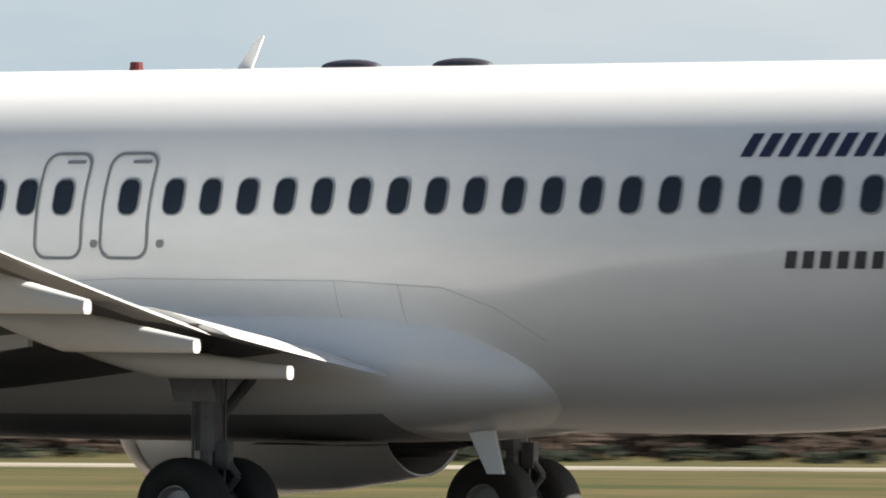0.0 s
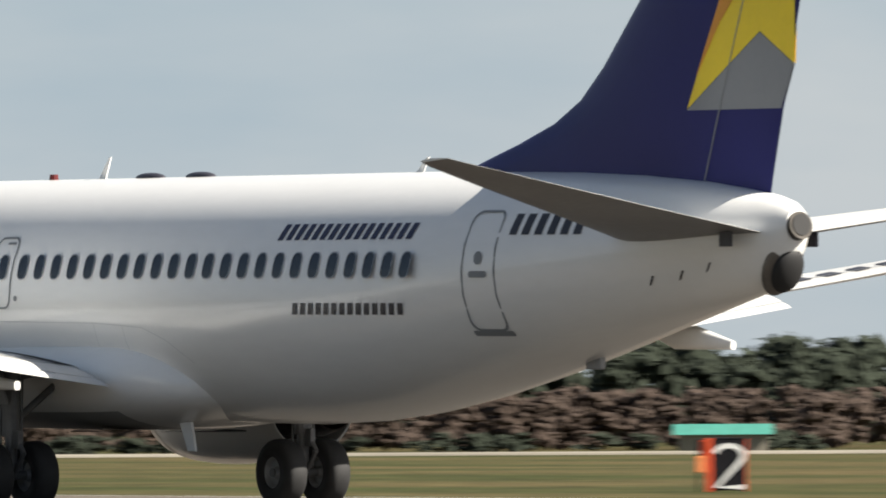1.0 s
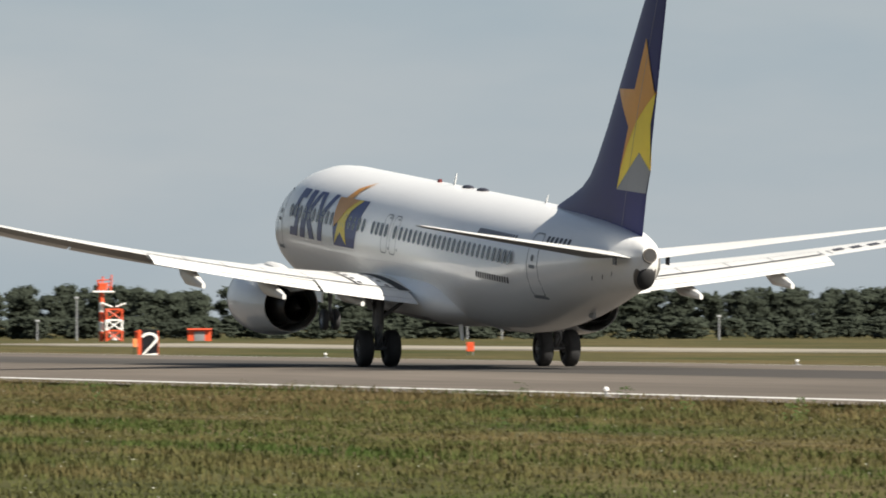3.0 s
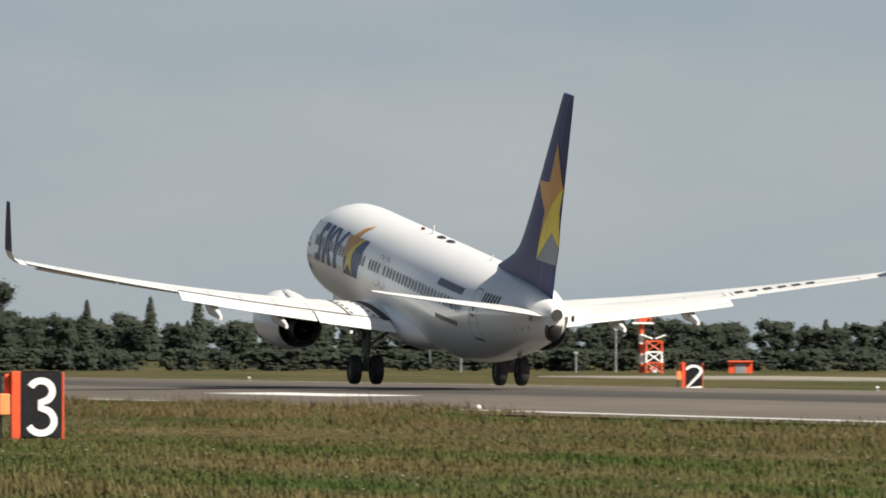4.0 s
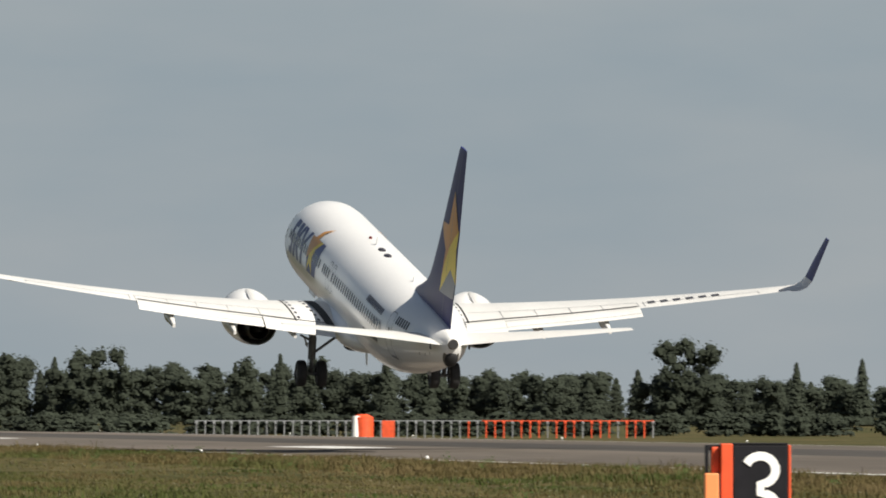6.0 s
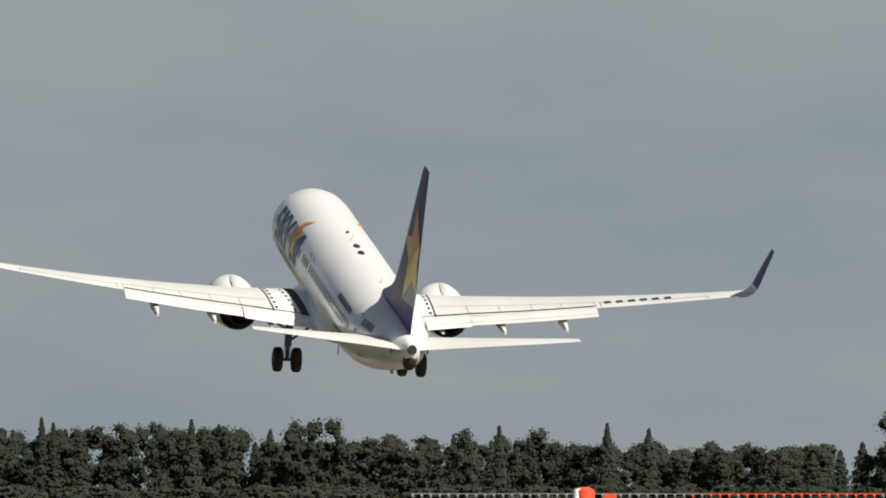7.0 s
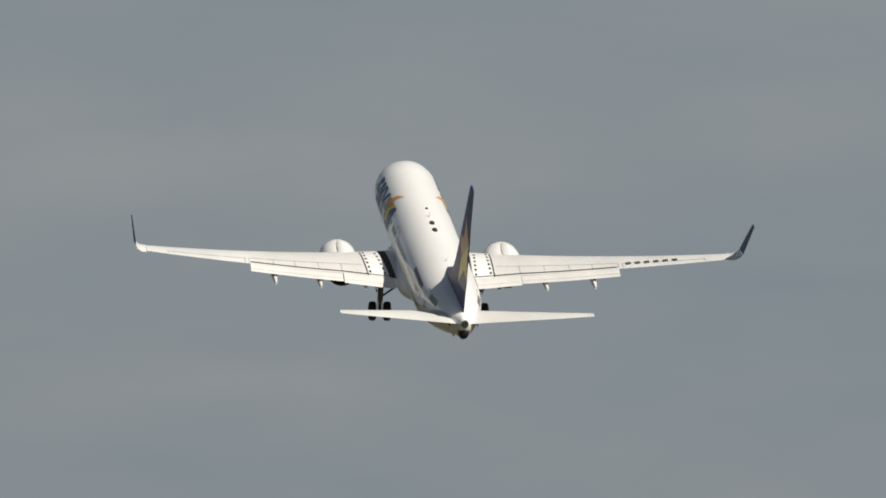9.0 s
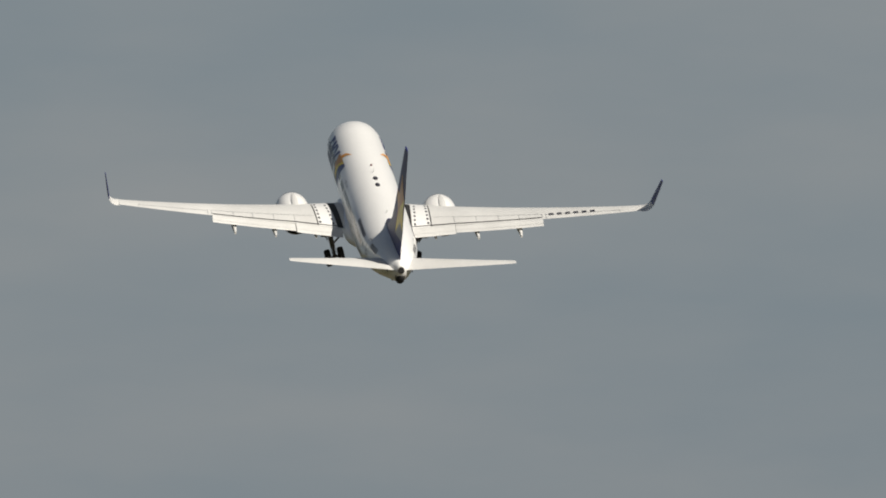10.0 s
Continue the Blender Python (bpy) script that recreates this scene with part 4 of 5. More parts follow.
def build_airliner():
    plane = thing("airliner", "white twin-engine jet airliner with a navy star tail taking off", "airplane")
    bm = bmesh.new()
    ys = sorted({r[0] for r in FUS} | {12.8 - 1.78 * i for i in range(1, 10)}, reverse=True)
    loft(bm, [ring_at(y) for y in ys])
    part("fuselage", bm, WHITE, plane, "glossy white fuselage", smooth=True)
    # belly fairing round the wing root
    bm = bmesh.new()
    rings = []
    for y, hw, zb, zt in ((8.6, 0.5, 1.48, 2.0), (7.6, 1.5, 1.38, 2.3), (6.2, 1.92, 1.31, 2.6), (4.0, 2.02, 1.28, 2.85), (1.0, 2.05, 1.28, 2.95), (-0.6, 2.06, 1.30, 2.95), (-1.5, 2.04, 1.33, 2.93), (-2.1, 1.96, 1.38, 2.86), (-2.6, 1.82, 1.45, 2.74), (-3.0, 1.62, 1.54, 2.58), (-3.25, 1.42, 1.62, 2.44), (-3.42, 1.15, 1.7, 2.3)):
        rings.append([(hw * math.copysign(abs(math.cos(a)) ** 0.75, math.cos(a)), y, (zt + zb) / 2 + (zt - zb) / 2 * math.copysign(abs(math.sin(a)) ** 0.85, math.sin(a))) for a in (2 * math.pi * i / 40 for i in range(40))])
    loft(bm, rings)
    bmesh.ops.recalc_face_normals(bm, faces=bm.faces)
    # faces that look down get the grey with belly shade painted in
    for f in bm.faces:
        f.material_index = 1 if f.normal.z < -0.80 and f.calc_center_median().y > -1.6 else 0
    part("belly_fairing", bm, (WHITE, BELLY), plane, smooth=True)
    for s in (-1, 1):
        build_wing(s, plane)
        build_engine(s, plane)
    build_tail(plane)
    tyre, rim = tyre_mesh(0.565, 0.42, 0.27), rim_mesh(0.42, 0.27)
    gears = [build_main_gear(s, plane, tyre, rim) for s in (-1, 1)]
    build_nose_gear(plane)
    # dark wheel wells
    for s in (-1, 1):
        bm = bmesh.new()
        decal(bm, rounded(s * 0.88 - 0.6, s * 0.88 + 0.6, -0.75, 0.75, 0.5), lambda x, y: Vector((x, y, 1.262 + 0.55 * max(abs(x) - 1.35, 0) ** 1.5)), 0.35)
        part("wheel_well", bm, CAVITYSHADE, plane)

    # cabin windows, both sides
    for s in (-1, 1):
        bm = bmesh.new()
        to = skin(s, 0.010)
        decal(bm, rounded(-0.132, 0.132, 3.775, 4.165, 0.105), to, 0.1)
        to = skin(s, 0.016)
        a, b = rounded(-0.146, 0.146, 3.761, 4.179, 0.118), rounded(-0.127, 0.127, 3.78, 4.16, 0.10)
        va, vb = [bm.verts.new(to(*p)) for p in a], [bm.verts.new(to(*p)) for p in b]
        for i in range(len(a)):
            j = (i + 1) % len(a)
            bm.faces.new((va[i], va[j], vb[j], vb[i])).material_index = 1
        first = part("cabin_window", bm, (GLASS, FRAME), plane)
        spots = [1.31 - 0.508 * i for i in range(23)] + [1.93, 2.85, 3.36, 3.83, 4.31] + [5.35 + 0.508 * i for i in range(17)]
        first.location.y = spots[0]
        for y in spots[1:]:
            ob = new("cabin_window", first.data)
            ob.parent, ob.location = plane, (0, y, 0)
        # overwing exits and cabin doors: seam outline on the skin
        for y0, y1, z0, z1, name in ((1.62, 2.30, 3.28, 4.47, "overwing_exit"), (2.54, 3.22, 3.28, 4.47, "overwing_exit"), (-11.95, -11.18, 2.95, 4.80, "cabin_door"), (14.6, 15.4, 2.75, 4.60, "cabin_door")):
            bm = bmesh.new()
            to = skin(s, 0.012)
            a, b = rounded(y0, y1, z0, z1, 0.17, 6), rounded(y0 + 0.035, y1 - 0.035, z0 + 0.035, z1 - 0.035, 0.14, 6)
            def dense(pts):
                res = []
                for p, q in zip(pts, pts[1:] + pts[:1]):
                    res += [(p[0] + (q[0] - p[0]) * i / 4, p[1] + (q[1] - p[1]) * i / 4) for i in range(4)]
                return res
            va, vb = [bm.verts.new(to(*p)) for p in dense(a)], [bm.verts.new(to(*p)) for p in dense(b)]
            for i in range(len(va)):
                j = (i + 1) % len(va)
                bm.faces.new((va[i], va[j], vb[j], vb[i]))
            door = part(name, bm, SEAM, plane, "outlined door flush with the skin")
            to = skin(s, 0.014)
            ym = (y0 + y1) / 2
            if name == "cabin_door":
                marks = (("door_handle", (ym - 0.20, ym + 0.20, z0 + 0.82, z0 + 0.92, 0.04)), ("door_window", (ym - 0.09, ym + 0.09, z0 + 1.02, z0 + 1.22, 0.08)), ("door_sill", (y0 - 0.02, y1 + 0.02, z0 - 0.07, z0 + 0.01, 0.03)))
            else:
                marks = (("door_handle", (y0 + 0.10, y0 + 0.36, z1 - 0.13, z1 - 0.09, 0.015)), ("pressure_port", (y0 - 0.22, y0 - 0.12, z0 + 0.13, z0 + 0.22, 0.04)))
            for nm, r in marks:
                bm = bmesh.new()
                decal(bm, rounded(*r), to, 0.2)
                part(nm, bm, SEAM, door)

    # seams of the wing root fairing on both sides
    for s in (-1, 1):
        to = skin(s, 0.012)
        for line in (((5.0, 2.95), (2.0, 3.08), (-1.0, 3.06), (-2.35, 2.99)), ((-0.9, 3.05), (-0.92, 2.75), (-0.94, 2.5)), ((-1.75, 3.03), (-1.77, 2.8), (-1.8, 2.55)), ((-2.35, 2.99), (-3.0, 2.78), (-3.6, 2.42))):
            bm = bmesh.new()
            for (ya, za), (yb, zb) in zip(line, line[1:]):
                w = (0.009, 0) if abs(yb - ya) < 0.2 else (0, 0.009)
                decal(bm, [(ya, za), (yb, zb), (yb - w[0], zb - w[1]), (ya - w[0], za - w[1])], to, 0.4)
            part("fairing_seam", bm, FAINTSEAM, plane)
    for s in (-1, 1):
        for y, z in ((-15.1, 3.66), (-15.7, 3.74), (-16.25, 3.86)):
            bm = bmesh.new()
            decal(bm, [(y, z), (y + 0.05, z - 0.02), (y - 0.07, z + 0.13), (y - 0.11, z + 0.13)], skin(s, 0.012), 0.2)
            part("drain_slot", bm, DARKMARK, plane)
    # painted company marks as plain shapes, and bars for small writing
    for s in (-1, 1):
        to, over = skin(s, 0.011), skin(s, 0.018)
        bars(plane, "name_bar", TEXTNAVY, to, -6.05, -9.85, 4.37, 4.62, 16, 0.30)
        bars(plane, "type_bar", DARKMARK, to, -6.75, -9.75, 3.20, 3.38, 14, 0.22)
        bars(plane, "registration_bar", DARKMARK, to, -12.15, -13.85, 4.42, 4.74, 6, 0.05)
        # big slanted strokes and the star panel on the forward side
        strokes(plane, s, to)
        bm = bmesh.new()
        decal(bm, [(8.4, 3.18), (8.9, 4.65), (5.7, 4.69), (6.15, 3.2)], to, 0.25)
        panel = part("star_panel", bm, BLUE, plane, "dark blue slanted panel with a star")
        bm = bmesh.new()
        decal(bm, [(6.3, 4.675), (7.1, 4.30), (7.3, 3.95), (7.0, 3.24), (7.7, 3.62), (8.32, 3.24), (8.1, 3.85), (8.3, 4.66)], over, 0.25)
        part("star", bm, YELLOW, panel, "yellow star")
        bm = bmesh.new()
        decal(bm, [(8.88, 4.65), (8.5, 3.75), (8.05, 3.95), (7.6, 4.3), (7.05, 4.55), (6.7, 4.66), (7.6, 4.67), (7.35, 4.95), (6.75, 5.2), (7.75, 4.98), (8.25, 4.66)], skin(s, 0.024), 0.12)
        part("star_tail", bm, ORANGE, panel, "orange star trail")
        # nose windshield panes
        bm = bmesh.new()
        for y0, y1, y2, y3 in ((17.3, 16.75, 16.35, 16.85), (16.7, 16.2, 16.1, 16.35)):
            decal(bm, [(y0, lerp(FUS, y0)[0] - 0.42), (y1, lerp(FUS, y1)[0] - 0.62), (y2, lerp(FUS, y2)[0] - 0.30), (y3, lerp(FUS, y3)[0] - 0.10)], to, 0.2)
        part("windshield_pane", bm, GLASS, plane)
    wt = top_of_wing(1, 0.02)
    for i in range(6):
        bm = bmesh.new()
        x = 11.2 + i * 0.52
        le, te, _ = wing_row(x)
        decal(bm, [(x, te + 0.52), (x + 0.30, te + 0.50), (x + 0.30, te + 0.90), (x, te + 0.92)], wt, 0.5)
        part("registration_bar", bm, DARKMARK, plane)

    # roof fittings
    bm = bmesh.new()
    tube(bm, (0, 3.26, 5.40), (0, 3.26, 5.54), 0.085, 0.07)
    part("beacon", bm, RED, plane, "red anti-collision beacon")
    for y in (0.25, -1.27):
        bm = bmesh.new()
        vs = bmesh.ops.create_uvsphere(bm, u_segments=20, v_segments=10, radius=1)["verts"]
        for v in vs:
            v.co = Vector((v.co.x * 0.16, v.co.y * 0.40 + y, v.co.z * 0.085 + 5.45))
        part("antenna_dome", bm, DARKMARK, plane, "dark antenna dome", smooth=True)
    for y, h in ((1.75, 0.36), (-7.6, 0.24)):
        bm = bmesh.new()
        vs = box(bm, -0.01, 0.01, y - 0.11, y + 0.11, 5.42, 5.45 + h, 0)
        for v in vs:
            if v.co.z > 5.5:
                v.co.y = y - 0.26 + (v.co.y - y) * 0.25
        part("blade_antenna", bm, WHITE, plane)
    bm = bmesh.new()
    vs = box(bm, -0.925, -0.88, -2.4, -2.05, 0.98, 1.45, 0)
    for v in vs:
        if v.co.z < 1.2:
            v.co.y = -2.42 + (v.co.y + 2.225) * 0.6
    part("blade_antenna", bm, WHITE, plane)
    bm = bmesh.new()
    vs = box(bm, -0.05, 0.05, -12.6, -12.2, 2.36, 2.62, 0.02)
    part("tail_skid", bm, BELLY, plane)
    return plane, gears


def bars(plane, name, material, to, y0, y1, z0, z1, n, slant):
    """n slanted bars in a row, wide as letters would be."""
    w = (y1 - y0) / n
    for i in range(n):
        a, b = y0 + w * (i + 0.12), y0 + w * (i + 0.72)
        k = -slant * (z1 - z0)
        bm = bmesh.new()
        decal(bm, [(a, z0), (b, z0), (b + k, z1), (a + k, z1)], to, 0.3)
        part(name, bm, material, plane)


def strokes(plane, s, to):
    """Heavy slanted strokes of the company mark."""
    for y0, y1, z0, y2, y3, z1 in ((13.50, 12.60, 3.20, 13.42, 12.54, 3.47), (13.00, 12.54, 3.47, 12.88, 12.45, 3.83), (13.34, 12.45, 3.83, 13.27, 12.40, 4.08), (13.27, 12.84, 4.08, 13.17, 12.76, 4.42), (13.17, 12.32, 4.42, 13.09, 12.26, 4.70), (12.3, 11.75, 3.2, 12.0, 11.45, 4.7), (11.2, 10.65, 3.2, 11.75, 11.3, 4.0), (11.7, 11.3, 4.0, 11.1, 10.7, 4.7), (10.3, 9.8, 3.2, 10.25, 9.8, 4.0), (10.25, 9.8, 4.0, 9.45, 9.0, 4.7), (10.5, 10.1, 4.0, 10.75, 10.35, 4.7)):
        bm = bmesh.new()
        decal(bm, [(y0, z0), (y1, z0), (y3, z1), (y2, z1)], to, 0.25)
        part("mark_stroke", bm, BLUE, plane)


plane, GEARS = build_airliner()


# ---------------------------------------------------------------- airfield things
def at(az, d, z=None):
    """A place by its bearing from the runway (degrees) and distance."""
    x, y = d * math.sin(radians(az)), d * math.cos(radians(az))
    return (x, y, ground_z(x, y) if z is None else z)


def figure_3(bm, w, h, t, place, mi=0):
    """The numeral 3 as a bent ribbon with depth."""
    pts = []
    r1, r2 = h * 0.235, h * 0.265
    for i in range(13):
        a = radians(155 - 245 * i / 12)
        pts.append((r1 * 0.82 * math.cos(a), h - r1 + (r1 - t / 2) * math.sin(a)))
    for i in range(13):
        a = radians(90 - 245 * i / 12)
        pts.append((r2 * 0.84 * math.cos(a), r2 + (r2 - t / 2) * math.sin(a)))
    ribbon(bm, pts, t, place, mi)


def figure_2(bm, w, h, t, place, mi=0):
    pts = []
    r = h * 0.27
    for i in range(11):
        a = radians(165 - 200 * i / 10)
        pts.append((r * 1.15 * math.cos(a), h - r + (r - t / 2) * math.sin(a)))
    pts += [(-r * 1.0, t / 2), (r * 1.25, t / 2)]
    ribbon(bm, pts, t, place, mi)


def ribbon(bm, pts, t, place, mi):
    left, right = [], []
    for i, p in enumerate(pts):
        a, b = pts[max(i - 1, 0)], pts[min(i + 1, len(pts) - 1)]
        d = Vector((b[0] - a[0], b[1] - a[1]))
        d.normalize()
        left.append((p[0] - d.y * t / 2, p[1] + d.x * t / 2))
        right.append((p[0] + d.y * t / 2, p[1] - d.x * t / 2))
    for off in (0.0,):
        va = [bm.verts.new(place(*p, off)) for p in left]
        vb = [bm.verts.new(place(*p, off)) for p in right]
        for i in range(len(pts) - 1):
            bm.faces.new((va[i], va[i + 1], vb[i + 1], vb[i])).material_index = mi
    bmesh.ops.recalc_face_normals(bm, faces=bm.faces)
    bmesh.ops.solidify(bm, geom=list(bm.faces), thickness=0.012)


def build_sign(figure, az, d, yaw, label, mirror=1):
    """A lit distance marker: black faced box in an orange frame."""
    s = thing("distance_sign", label, "sign", "runway distance signs", pose(*at(az, d), 0, 0, yaw))
    bm = bmesh.new()
    box(bm, -0.40, 0.44, -0.24, 0.24, 0.04, 1.36, 0.02)
    part("case", bm, SIGNBLACK, s)
    bm = bmesh.new()
    box(bm, -0.58, -0.402, -0.28, 0.28, 0.0, 1.38, 0.015)
    part("side_panel", bm, SIGNORANGE, s, "orange side panel")
    bm = bmesh.new()
    box(bm, 0.442, 0.485, -0.245, 0.28, 0.0, 1.36, 0.015)
    part("side_panel", bm, SIGNORANGE, s, "orange side panel")
    bm = bmesh.new()
    box(bm, -0.40, 0.44, -0.25, 0.25, 1.362, 1.39, 0.008)
    part("top_cap", bm, SIGNBLACK, s)
    bm = bmesh.new()
    box(bm, -0.80, -0.76, -0.10, 0.24, 0.02, 1.36, 0.01)
    box(bm, -0.76, -0.585, 0.10, 0.15, 1.28, 1.36, 0.01)
    part("bracket", bm, SIGNBLACK, s, "dark bracket")
    bm = bmesh.new()
    box(bm, -0.72, -0.585, -0.16, 0.12, 0.92, 1.33, 0.03)
    part("lamp_housing", bm, SIGNORANGE, s, "orange lamp housing")
    bm = bmesh.new()
    box(bm, -0.83, -0.62, -0.36, -0.12, 0.50, 0.93, 0.02)
    part("junction_box", bm, SIGNPALE, s, "pale orange junction box")
    bm = bmesh.new()
    place = lambda u, v, o: Vector((0.02 + u, -0.256 - o, 0.06 + v))
    (figure_3 if figure == 3 else figure_2)(bm, 0.7, 1.20, 0.135, place)
    part("figure", bm, SIGNWHITE, s, "white numeral %d" % figure)
    for x in (-0.3, 0.34):
        bm = bmesh.new()
        tube(bm, (x, 0, -0.15), (x, 0, 0.1), 0.04)
        part("foot", bm, GREYPOST, s)
    return s


SIGNPALE = mat("pale_orange_plastic", (0.80, 0.26, 0.09), 0.5, fine=0.05)
build_sign(3, 10.969, 193.6, -7.5, "black and orange distance sign with a white 3 in tall grass")
build_sign(2, 14.98, 462, -15, "black and orange distance sign with a white 2 beyond the runway")
build_sign(2, 36.36, 232, -36, "black and orange distance sign with a white 2 beyond the runway")


def build_edge_light(m):
    s = thing("runway_edge_light", "small white elevated runway edge light", "light", "runway edge lights", m)
    bm = bmesh.new()
    tube(bm, (0, 0, -0.05), (0, 0, 0.13), 0.03, 0.03, 8)
    tube(bm, (0, 0, 0.0), (0, 0, 0.02), 0.14, 0.14, 12)
    part("stem", bm, GREYPOST, s)
    bm = bmesh.new()
    tube(bm, (0, 0, 0.11), (0, 0, 0.16), 0.05, 0.06, 12)
    tube(bm, (0, 0, 0.16), (0, 0, 0.20), 0.055, 0.02, 12)
    part("lamp_head", bm, SIGNWHITE, s)
    return s


first_light = build_edge_light(pose(58.4, 121, ground_z(58.4, 121)))
for y in [61 + 60 * i for i in range(14)]:
    for x in (58.4, 104.2):
        if (x, y) != (58.4, 121):
            copy_thing(first_light, pose(x, y, ground_z(x, y)))


def build_marker_box(m):
    s = thing("approach_light_box", "low white light box in the grass beyond the runway", "light box", m=m)
    bm = bmesh.new()
    box(bm, -0.40, 0.40, -0.25, 0.25, 0.22, 0.52, 0.04)
    part("case", bm, SIGNWHITE, s)
    for x in (-0.28, 0.28):
        bm = bmesh.new()
        tube(bm, (x, 0, -0.1), (x, 0, 0.25), 0.03, seg=8)
        part("leg", bm, GREYPOST, s)


build_marker_box(pose(*at(21.45, 300), 0, 0, -20))


def build_glide_tower():
    """Red and white mast with aerials beside its equipment frame."""
    s = thing("antenna_mast", "red and white banded antenna mast with a platform on the airfield", "antenna mast", m=pose(*at(14.72, 760), 0, 0, -15))
    for i in range(5):
        bm = bmesh.new()
        z = i * 0.82
        tube(bm, (-0.55, 0, z), (-0.55, 0, z + 0.82), 0.21, seg=12)
        part("mast_band", bm, SIGNORANGE if i % 2 == 0 else SIGNWHITE, s)
    bm = bmesh.new()
    box(bm, -1.3, 0.5, -0.5, 0.5, 4.1, 4.25, 0.03)
    part("platform", bm, SIGNWHITE, s)
    bm = bmesh.new()
    for x in (-0.9, -0.55, -0.2, 0.2):
        tube(bm, (x, 0, 4.25), (x + 0.1, 0, 5.2 + 0.4 * math.sin(x * 7)), 0.07, seg=8)
    for z in (4.5, 4.8, 5.1):
        tube(bm, (-1.0, 0.1, z), (0.3, 0.1, z + 0.1), 0.05, seg=6)
    box(bm, -0.8, -0.1, -0.3, 0.3, 4.3, 4.9, 0.05)
    part("aerial", bm, SIGNORANGE, s, "red aerial cluster")
    for z, c in ((0.0, SIGNORANGE), (0.9, SIGNWHITE), (1.8, SIGNORANGE)):
        bm = bmesh.new()
        for x in (-0.15, 1.15):
            for y in (-0.6, 0.6):
                tube(bm, (x, y, z), (x, y, z + 0.9), 0.09, seg=8)
        tube(bm, (-0.15, -0.6, z), (1.15, -0.6, z + 0.9), 0.06, seg=6)
        tube(bm, (1.15, -0.6, z), (-0.15, -0.6, z + 0.9), 0.06, seg=6)
        box(bm, -0.2, 1.2, -0.65, 0.65, z + 0.82, z + 0.95, 0.02)
        part("frame_storey", bm, c, s)
    for sgn in (-1, 1):
        bm = bmesh.new()
        r = Matrix.Rotation(radians(-sgn * 20), 3, "Y")
        box(bm, -0.45, 0.45, -0.5, 0.5, -0.06, 0.06, 0.02, r)
        bmesh.ops.translate(bm, verts=bm.verts, vec=(0.5 + sgn * 0.55, 0, 3.05))
        part("reflector", bm, SIGNWHITE, s)
    bm = bmesh.new()
    box(bm, 0.2, 0.9, -0.4, 0.4, 0.05, 0.75, 0.03)
    part("cabinet", bm, SIGNWHITE, s)


build_glide_tower()


def build_hut(name, label, cat, az, d, w, h, wallm, roofm, roof_h=0.35, over=0.25):
    s = thing(name, label, cat, m=pose(*at(az, d), 0, 0, -az))
    bm = bmesh.new()
    box(bm, -w / 2, w / 2, -1.2, 1.2, -0.1, h, 0.02)
    part("wall", bm, wallm, s)
    bm = bmesh.new()
    vs = box(bm, -w / 2 - over, w / 2 + over, -1.5, 1.5, h, h + roof_h, 0)
    for v in vs:
        if v.co.z > h + 0.01:
            v.co.y *= 0.35
    part("roof", bm, roofm, s)
    bm = bmesh.new()
    box(bm, -0.45, 0.45, -1.24, -1.19, 0, min(h * 0.85, 2.0), 0.01)
    part("door", bm, GREYPOST, s)


build_hut("equipment_hut", "small orange equipment hut at the airfield edge", "hut", 15.30, 770, 2.0, 0.95, SIGNORANGE, SIGNORANGE, 0.12, 0.05)
build_hut("shed", "low shed with a teal sheet roof behind the taxiway", "shed", 36.33, 470, 4.6, 0.9, CONCRETE, TEAL, 0.55, 0.3)
build_hut("shed", "small pale shed among brown scrub", "shed", 28.55, 480, 2.2, 0.75, SIGNWHITE, CONCRETE, 0.5, 0.4)


def build_localizer():
    """Row of short posts with a red and white top rail."""
    s = thing("localizer_array", "long row of red and white aerial posts near the runway end", "antenna array", m=pose(*at(9.0, 787), 0, 0, -9.0))
    n = 53
    for i in range(n):
        x = -18.5 + 37 * i / (n - 1)
        bm = bmesh.new()
        tube(bm, (x, 0, 0), (x, 0, 1.3), 0.055, seg=6)
        tube(bm, (x, -0.5, 1.25), (x, 0.5, 1.25), 0.035, seg=6)
        box(bm, x - 0.10, x + 0.10, -0.3, 0.3, 1.12, 1.36, 0.02)
        part("post", bm, SIGNORANGE if i > 30 and i % 4 else GREYPOST, s)
    for i in range(8):
        bm = bmesh.new()
        box(bm, -18.6 + i * 4.65, -13.97 + i * 4.65, -0.04, 0.04, 1.362, 1.43, 0.01)
        part("rail", bm, GREYPOST if i < 5 else SIGNORANGE, s)
    sh = thing("equipment_drum", "orange and white equipment shelter beside the aerial row", "shelter", m=pose(*at(8.64, 764), 0, 0, -9))
    bm = bmesh.new()
    tube(bm, (0, 0, 0), (0, 0, 1.6), 0.85, 0.85, 24)
    tube(bm, (0, 0, 1.6), (0, 0, 1.85), 0.85, 0.4, 24)
    part("body", bm, SIGNORANGE, sh)
    bm = bmesh.new()
    tube(bm, (-0.5, -0.45, 0), (-0.5, -0.45, 1.72), 0.38, 0.30, 16)
    part("door", bm, SIGNWHITE, sh)
    bm = bmesh.new()
    box(bm, 1.5, 2.5, -0.3, 0.3, 0, 1.35, 0.03)
    part("cabinet", bm, SIGNORANGE, sh)


build_localizer()


